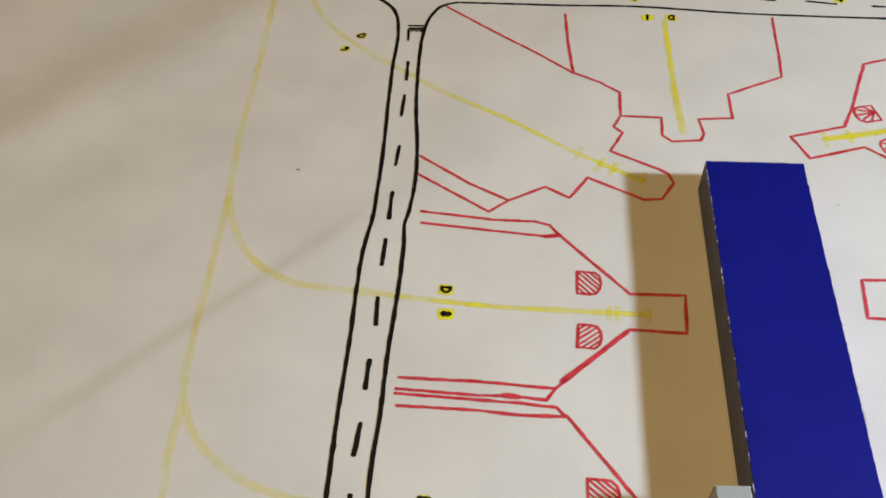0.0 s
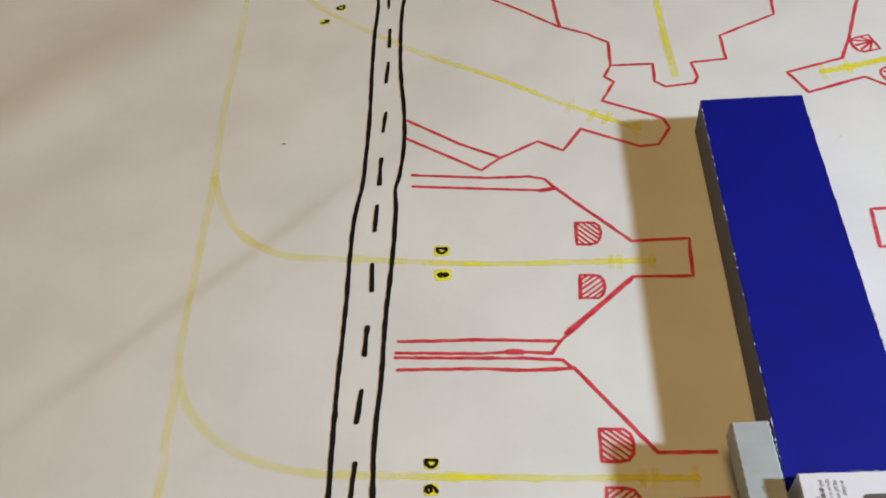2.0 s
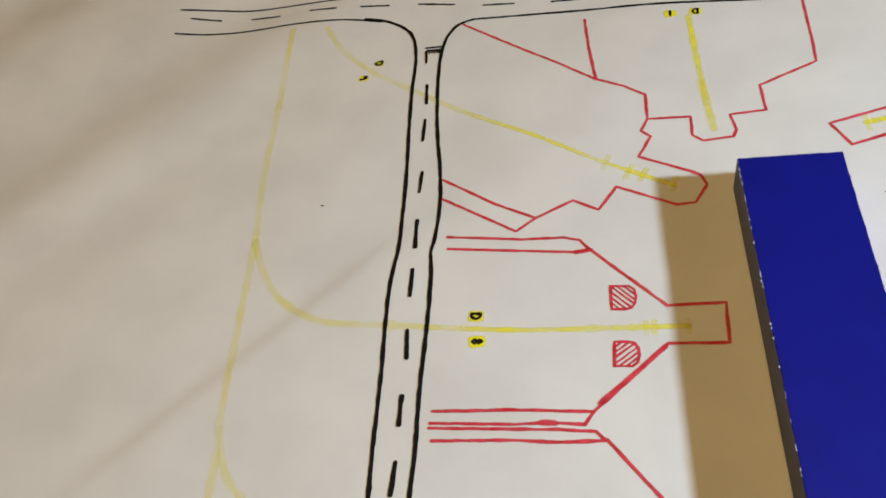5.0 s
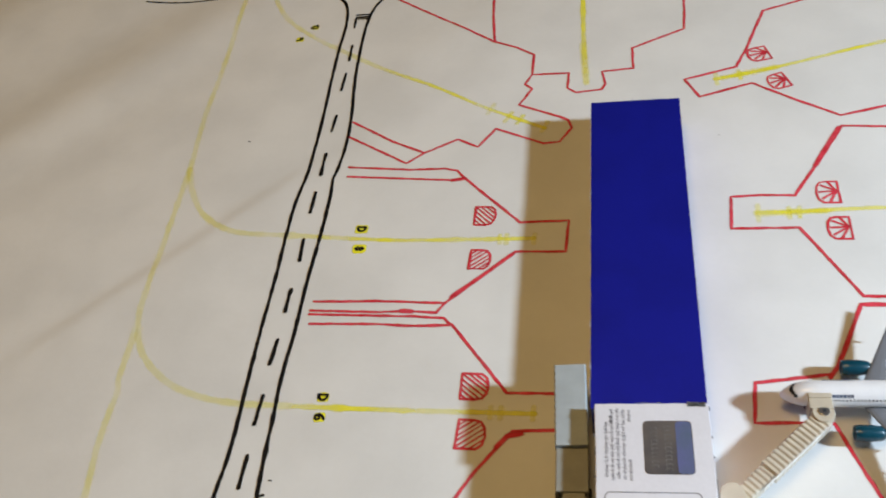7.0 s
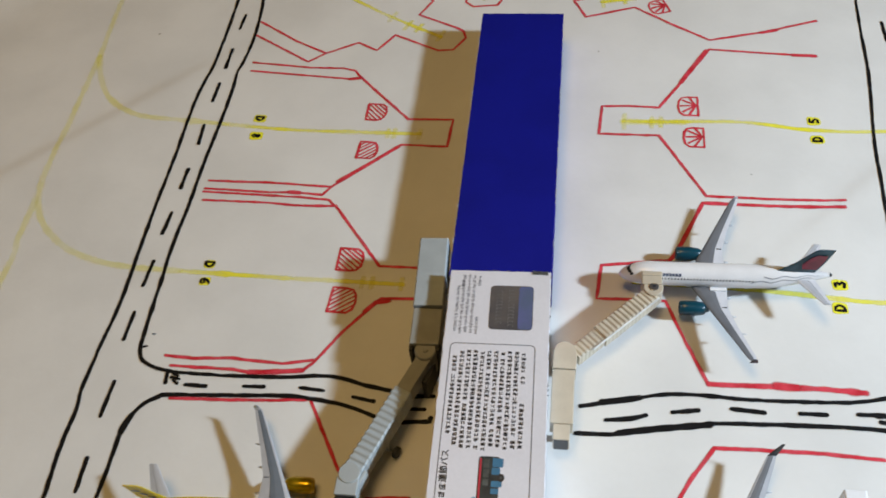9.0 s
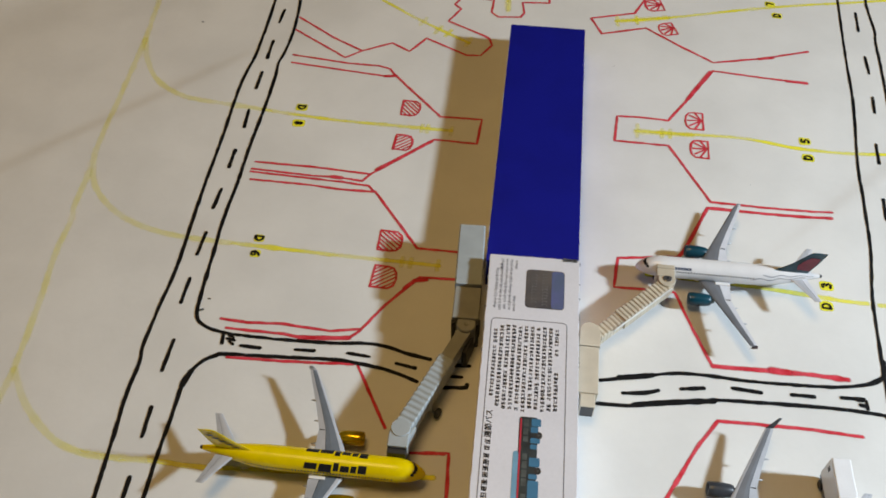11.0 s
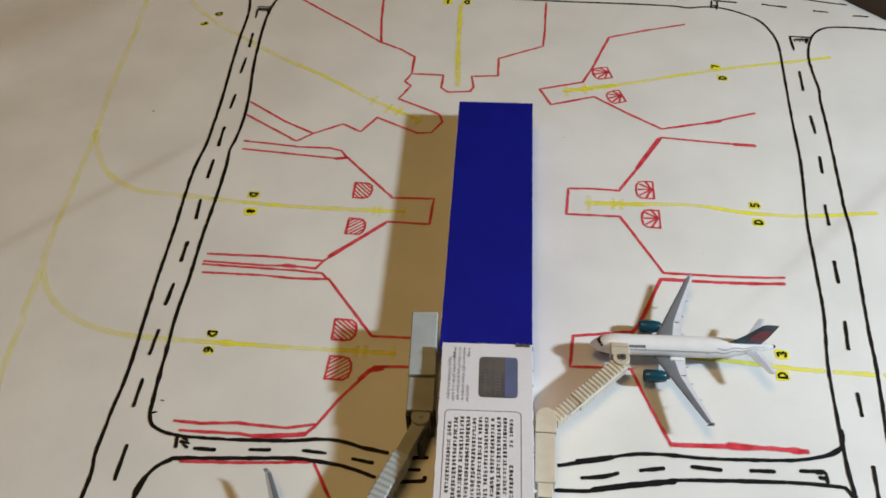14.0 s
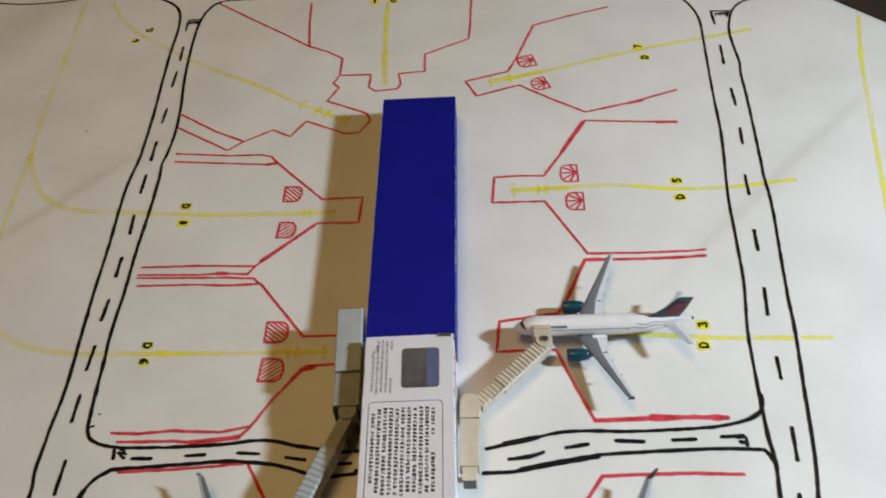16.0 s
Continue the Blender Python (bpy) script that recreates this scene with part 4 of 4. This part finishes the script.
        # tailplane
        secs = [((length - 16.5 + 0.72 * y, sgn * y, 12.4 + 0.1 * y), 9.0 - 0.37 * y, 0.9 - 0.03 * y, (0, 0, 1)) for y in (0.6, 3.0, 8.0, 14.0, 15.5)]
        part("tailplane", blade(secs, (1, 1, 0, 0, 2, 1)), [WING_LIGHT, flap_mat, DARK], ob)
        # main wheels
        part("main_gear", box(lead + 12.0, lead + 12.6, sgn * 9.2 - 0.3, sgn * 9.2 + 0.3, 1.4, 7.6), STEEL, ob)
        for d in (-0.75, 0.75):
            part("wheel", lathe([(-0.45, 1.2), (-0.3, 1.45), (0.3, 1.45), (0.45, 1.2)], (lead + 12.3, sgn * 9.2 + d, 1.45), 14, "y"), DARK, ob)
    part("nose_gear", box(10.6, 11.1, -0.25, 0.25, 1.0, 6.4), STEEL, ob)
    for d in (-0.5, 0.5):
        part("wheel", lathe([(-0.35, 0.8), (-0.2, 1.0), (0.2, 1.0), (0.35, 0.8)], (10.8, d, 1.0), 12, "y"), DARK, ob)
    # fin
    f0 = length - 25.0
    fin = part("fin", blade([((f0 + 0.0, 0, 14.0), 18.0, 1.1, (0, 1, 0)), ((f0 + 4.0, 0, 16.2), 14.6, 1.0, (0, 1, 0)), ((f0 + 9.2, 0, 21.2), 11.4, 0.85, (0, 1, 0)), ((f0 + 15.2, 0, 29.2), 7.6, 0.6, (0, 1, 0)), ((f0 + 16.4, 0, 30.0), 6.4, 0.45, (0, 1, 0))], (0,) * 6), fin_mat, ob)
    # flight-deck windows
    for sgn in (-1, 1):
        for k, (x0, x1) in enumerate(((3.1, 4.5), (3.6, 5.0), (4.4, 5.7))):
            mid = 90 + sgn * (8.5 + 17 * k)
            part("cockpit_window", hull_patch(prof, x0, x1, mid - 8.6, mid + 8.6, out=0.07), DARK, body)
    part("tail_exhaust", lathe([(-0.9, 1.0), (0.1, 0.62), (0.15, 0.4)], (length, 0, CENTRE + 2.86), 12), DARK, ob)
    part("belly_fairing", lathe([(-2, 2.0), (2, 4.2), (8, 4.7), (16, 4.6), (22, 3.8), (27, 1.6)], (lead - 2, 0, 8.4)), hull_mat, ob, smooth=True)
    return ob, body, fin, prof


def cabin_windows(prof, body, x0, x1, angle, mat):
    bm = bmesh.new()
    x = x0
    while x < x1:
        hull_patch(prof, x, x + 0.62, angle - 4.5, angle + 4.5, bm, 0.06, 1, 1)
        x += 1.32
    part("cabin_windows", bm, mat, body)


# the white one with a teal and maroon fin
jet, body, fin, prof = airliner("toy_airliner", "white toy airliner with teal engines and a teal and maroon fin", 86.6, 28.9, WHITE_PAINT, WING_GREY, TEAL, TEAL, "fence", (183.5, 232.9), 2.5, WING_PALE)
for ang in (28, 152):
    cabin_windows(prof, body, 13.5, 55, ang, NAVY)
LETTER_BLUE = material("slate_lettering", (0.10, 0.13, 0.20), 0.35, vary=0.2, scale=200)
for ang in (40, 128):
    bm = bmesh.new()
    for k in range(8):
        hull_patch(prof, 15.2 + 1.32 * k, 16.3 + 1.32 * k, ang, ang + (20 if k == 0 else 14), bm, 0.06, 1, 2)
    part("airline_title", bm, LETTER_BLUE, body)
WAVE_GREY = material("wave_grey", (0.26, 0.27, 0.30), 0.35, vary=0.2, scale=200)
for side in (0, 1):
    for base, step in ((24, 3), (46, 8)):
        bm = bmesh.new()
        last = None
        for k in range(20):
            x = 51 + step + k * 1.3
            a = base + 6 * math.sin(k * 0.9 + base) + 0.4 * k
            if side:
                a = 180 - a
            pair = [bm.verts.new(on_hull(prof, min(x, 83), a + d, 0.06)) for d in (-2.6, 2.6)]
            if last:
                bm.faces.new((last[0], pair[0], pair[1], last[1]))
            last = pair
        part("wave_stripe", bm, WAVE_GREY, body)
for sgn in (-1, 1):
    bm = bmesh.new()
    ring = [(-12.6, 17.6), (-7.0, 17.4), (-5.2, 22.4), (-4.4, 26.6), (-8.6, 27.0), (-11.4, 24.0), (-13.2, 20.6)]
    bm.faces.new([bm.verts.new((86.6 + x, sgn * 0.62, z) ) for x, z in ring])
    for v in bm.verts:
        v.co *= MM
    part("fin_flash", bm, MAROON, fin, "maroon painted flash")

# the yellow one
jet, body, fin, prof = airliner("toy_airliner", "bright yellow toy airliner with black lettering and golden engines", 93.5, 31.8, YELLOW_PAINT, WING_BLUE, GOLD, YELLOW_PAINT, "sharklet", (101.0, 111.4), 182.5, WING_LIGHT)
for a0, a1, up in ((110, 150, 1), (78, 40, 0)):
    for k, (x, w, lo, hi) in enumerate(((23.5, 3.4, 0.0, 0.95), (27.6, 2.3, 0.0, 0.8), (30.6, 3.6, 0.0, 0.72), (34.9, 2.2, 0.0, 1.0), (37.9, 5.2, -0.25, 0.74), (43.9, 5.2, 0.0, 0.74))):
        A, B = a1 + (a0 - a1) * lo, a1 + (a0 - a1) * hi
        part("title_block", hull_patch(prof, x, x + w, min(A, B), max(A, B), out=0.06, nx=3, na=6, slant=0.4), DARK, body)
for ang in (12, 168):
    cabin_windows(prof, body, 13, 74, ang, DARK)
for sgn in (-1, 1):
    for k in range(5):
        bm = bmesh.new()
        x, z = 93.5 - 17.5 + 2.3 * k, 16.6 + 2.3 * k
        ring = [(x, z), (x + 3.0, z + 0.2), (x + 3.6, z + 1.4), (x + 0.9, z + 1.2)]
        bm.faces.new([bm.verts.new(Vector((p, sgn * 0.63, q)) * MM) for p, q in ring])
        part("fin_stripe", bm, DARK, fin)

# the white one beside the far gate
jet, body, fin, prof = airliner("toy_airliner", "white toy airliner with dark upturned wingtips and grey wings", 93.5, 32.0, WHITE_PAINT, WING_GREY, NAVY, NAVY, "sharklet", (188.2, 108.9), 2.5, WING_LIGHT)
for ang in (25, 155):
    cabin_windows(prof, body, 13, 74, ang, NAVY)

# ---- jet bridges ----
# Near-white rail colour: the highlight along the tunnel edge is painted in.
RAIL_HIGHLIGHT = material("rail_highlight", (0.78, 0.76, 0.72), 0.3, metal=0.2, vary=0.15, scale=200)
SAND_PAINT = material("sand_metal_paint", (0.61, 0.535, 0.42), 0.34, metal=0.1, vary=0.12, scale=120)
GREY_PLASTIC = material("pale_blue_grey_plastic", (0.38, 0.42, 0.43), 0.45, vary=0.1, scale=120)
# Darker copy of the pale plastic; the white box's shade is in its colour.
SHADED_PLASTIC = material("shaded_grey_plastic", (0.30, 0.30, 0.27), 0.5, vary=0.15, scale=120)
RUBBER = material("black_rubber", (0.02, 0.02, 0.02), 0.6, vary=0.3, scale=200)


def ribbed(length, wide, low, high, pitch, depth=0.45, sides=0.28):
    """A tunnel along +x whose roof and walls have folds across it."""
    bm = bmesh.new()
    rings, n = [], int(length / pitch * 4)
    for i in range(n + 1):
        x = length * i / n
        d = depth if i % 4 in (1, 2) else 0.0
        w, h = wide / 2 - d * sides, high - d
        rings.append([bm.verts.new(Vector(p) * MM) for p in ((x, -w, low), (x, -w, h - 0.5), (x, -w + 0.5, h), (x, w - 0.5, h), (x, w, h - 0.5), (x, w, low))])
    for a, b in zip(rings, rings[1:]):
        for k in range(6):
            j = (k + 1) % 6
            bm.faces.new((a[k], b[k], b[j], a[j]))
    bm.faces.new(rings[0])
    bm.faces.new(rings[-1][::-1])
    bmesh.ops.recalc_face_normals(bm, faces=bm.faces[:])
    return bm


def prism(outline, low, high, bevel):
    """An upright block over an outline, in mm, with a softened top rim."""
    bm = bmesh.new()
    face = bm.faces.new([bm.verts.new(Vector((x, y, low)) * MM) for x, y in outline])
    up = bmesh.ops.extrude_face_region(bm, geom=[face])
    top = [v for v in up["geom"] if isinstance(v, bmesh.types.BMVert)]
    bmesh.ops.translate(bm, vec=(0, 0, (high - low) * MM), verts=top)
    rim = [e for e in bm.edges if all(v in top for v in e.verts)]
    bmesh.ops.bevel(bm, geom=rim, offset=bevel * MM, segments=2, profile=0.5, affect="EDGES")
    bmesh.ops.recalc_face_normals(bm, faces=bm.faces[:])
    return bm


def placed(bm, x, y, turn):
    bmesh.ops.transform(bm, matrix=pose(x * MM, y * MM, 0, 0, 0, turn), verts=bm.verts[:])
    return bm


def wheels_under(ob, x, y, turn, top, mat, half=2.6, tyre=1.7):
    part("drive_column", placed(box(-0.8, 0.8, -0.8, 0.8, 1.6, top, 0.2), x, y, turn), mat, ob)
    part("axle", placed(box(-0.5, 0.5, -half - 0.4, half + 0.4, 1.2, 2.2, 0.2), x, y, turn), mat, ob)
    for d in (-half, half):
        part("wheel", placed(lathe([(-0.45 * tyre, 0.76 * tyre), (-0.3 * tyre, tyre), (0.3 * tyre, tyre), (0.45 * tyre, 0.76 * tyre)], (0, d, tyre + 0.02), 16, "y"), x, y, turn), RUBBER, ob)


# the sand-coloured one, docked at the white airliner
bridge = tagged(new("jet_bridge"), "sand-coloured metal toy jet bridge docked at a white airliner", "jet bridge", "toy jet bridges")
bridge.matrix_world = pose(0, 0, 0.0003)
part("walkway", placed(box(-4.2, 4.6, -23.3, 0, 7.5, 15.9, 0.35), 163.2, 179.2, 1.7), SAND_PAINT, bridge)
part("rotunda", prism([(158.9, 179.4), (168.1, 179.7), (168.3, 186.9), (167.0, 190.2), (164.7, 192.0), (161.6, 191.9), (159.6, 190.2), (158.9, 187.9)], 7.0, 16.1, 0.3), SAND_PAINT, bridge)
part("end_section", placed(box(-3.2, 3.2, -29.8, -23.35, 6.5, 14.8, 0.35), 163.5, 179.4, 1.7), SAND_PAINT, bridge)
part("end_door", placed(box(-2.7, 2.7, -30.05, -29.7, 6.8, 14.2, 0.05), 163.5, 179.4, 1.7), NAVY, bridge, "dark doorway")
A = math.degrees(math.atan2(223.4 - 190.4, 197.8 - 167.0))
part("inner_tunnel", placed(ribbed(16, 6.3, 6.2, 12.6, 2.2), 167.0, 189.4, A), SAND_PAINT, bridge)
part("outer_tunnel", placed(ribbed(30.0, 7.2, 5.9, 13.2, 2.2), 177.2, 200.2, A), SAND_PAINT, bridge)
part("tunnel_collar", placed(box(-0.35, 0.3, -3.7, 3.7, 5.9, 13.3, 0.1), 177.2, 200.2, A), SAND_PAINT, bridge)
part("rail", placed(box(-8, 30, -4.0, -3.55, 11.4, 12.9, 0.12), 177.2, 200.2, A), RAIL_HIGHLIGHT, bridge, "pale rail with painted highlight")
cabh = part("cab", lathe([(0, 4.1), (8.0, 4.1), (8.3, 3.8)], (197.8, 223.6, 5.6), 28, "z"), SAND_PAINT, bridge)
part("pivot_ring", lathe([(0, 2.0), (0.35, 2.0), (0.4, 1.8)], (198.0, 223.8, 13.88), 20, "z"), STEEL, cabh)
part("pivot_hole", lathe([(0, 0.7), (0.1, 0.7)], (198.1, 223.9, 14.3), 16, "z"), NAVY, cabh)
part("hood", placed(box(-4.2, 4.2, 0.4, 4.9, 6.0, 14.3, 0.3), 197.3, 224.6, 2.5), SAND_PAINT, bridge)
part("hood_lip", placed(box(-4.3, 4.3, 4.6, 6.8, 12.6, 15.0, 0.4), 197.3, 224.6, 2.5), SAND_PAINT, bridge)
part("column", lathe([(0, 3.0), (0.5, 3.0), (0.6, 1.8), (7.4, 1.8)], (163.4, 186.5, 0), 20, "z"), SAND_PAINT, bridge)
part("column", lathe([(0, 2.4), (0.5, 2.4), (0.6, 1.4), (7.6, 1.4)], (164.0, 157.0, 0), 20, "z"), SAND_PAINT, bridge)
wheels_under(bridge, 188.2, 213.4, A, 6.2, SAND_PAINT, 1.4)

# the pale grey one, docked at the yellow airliner
bridge = tagged(new("jet_bridge"), "pale grey ribbed plastic toy jet bridge docked at a yellow airliner", "jet bridge", "toy jet bridges")
bridge.matrix_world = pose(0, 0, 0.0003)
part("gate_house", placed(ribbed(35.2, 12.6, 12.5, 22.7, 3.1, 0.035, 6.0), 103.6, 235.0, -85.6), GREY_PLASTIC, bridge)
for d in (5.0, 27.0):
    part("house_post", placed(box(d, d + 3.0, 0.0, 3.0, 0.0, 12.6, 0.3), 103.6, 235.0, -85.6), SHADED_PLASTIC, bridge)
part("lower_house", placed(box(-4.0, 13.2, -6.0, 6.0, 9.5, 20.9, 0.4), 106.6, 195.6, -87.0), SHADED_PLASTIC, bridge)
for d in (-5.4, 5.4):
    part("foot", placed(box(11.0, 15.0, d - 0.8, d + 0.8, 0, 18.8, 0.3), 106.6, 195.6, -87.0), RUBBER, bridge, "dark foot")
part("rotunda", lathe([(0, 4.3), (13.0, 4.3), (13.5, 3.9)], (108.0, 180.6, 6.0), 28, "z"), SHADED_PLASTIC, bridge)
part("rotunda_pin", lathe([(0, 1.2), (0.6, 1.1), (0.8, 0.6)], (108.2, 180.4, 19.4), 14, "z"), SHADED_PLASTIC, bridge)
A = math.degrees(math.atan2(125.6 - 179.6, 88.1 - 108.1))
part("inner_tunnel", placed(box(0, 26, -3.0, 3.0, 9.5, 17.8, 0.3), 107.8, 178.6, A), SHADED_PLASTIC, bridge)
part("outer_tunnel", placed(ribbed(38.8, 7.6, 9.0, 18.5, 2.75, 0.35, 0.6), 101.9, 162.6, A), GREY_PLASTIC, bridge)
cabh = part("cab", lathe([(0, 4.1), (9.4, 4.1), (9.6, 3.9)], (88.3, 126.2, 9.0), 30, "z"), GREY_PLASTIC, bridge)
part("hood", placed(box(-4.2, 4.2, -8.1, -1.0, 8.6, 18.2, 0.35), 88.0, 125.8, 2.0), GREY_PLASTIC, bridge)
part("doorway", placed(box(-3.7, 3.7, -8.35, -8.0, 9.0, 17.0, 0.05), 88.0, 125.8, 2.0), NAVY, bridge, "dark doorway")
part("bellows", placed(box(-4.0, 4.0, -10.6, -8.4, 9.0, 16.6, 0.3), 88.0, 125.8, 2.0), RUBBER, bridge, "dark bellows")
# Black slab added for the shade between tunnel and printed box.
part("shade_slab", placed(box(-1.2, 1.2, -19.0, 0.0, 0.0, 13.0, 0.4), 112.6, 188.0, -12.0), RUBBER, bridge, "dark slab in place of shade")
part("side_step", placed(box(3.4, 4.9, -3.0, 4.0, 9.0, 17.0, 0.4), 88.6, 126.0, -20.0), GREY_PLASTIC, bridge)
wheels_under(bridge, 97.6, 144.5, A, 9.2, GREY_PLASTIC, 3.6, 2.4)

# ---- white service truck beside the far airliner ----
truck = tagged(new("toy_truck"), "small white toy airport service truck standing on the paper", "toy truck")
truck.matrix_world = pose(266.5 * MM, 140.0 * MM, 0.0003, 0, 0, 3)
part("cargo_box", box(-3.9, 3.9, -17.5, 0.0, 4.5, 18.8, 0.7, 3), WHITE_PAINT, truck)
part("chassis", box(-3.4, 3.4, -24.0, -0.5, 2.4, 4.4, 0.3), DARK, truck)
part("cab", box(-3.8, 3.8, -24.5, -18.0, 3.6, 11.5, 0.9, 3), WHITE_PAINT, truck)
part("windscreen", box(-3.2, 3.2, -24.75, -24.3, 7.2, 10.6, 0.15), DARK, truck)
part("side_vent", box(-4.0, -3.8, -4.2, -2.2, 13.2, 15.8, 0.1), DARK, truck, "dark side vent")
for x in (-3.5, 3.5):
    for y in (-20.5, -4.5):
        bm = lathe([(-0.7, 1.6), (-0.5, 2.0), (0.5, 2.0), (0.7, 1.6)], (0, 0, 2.0), 16, "y")
        part("wheel", placed(bm, x, y, 90), RUBBER, truck)
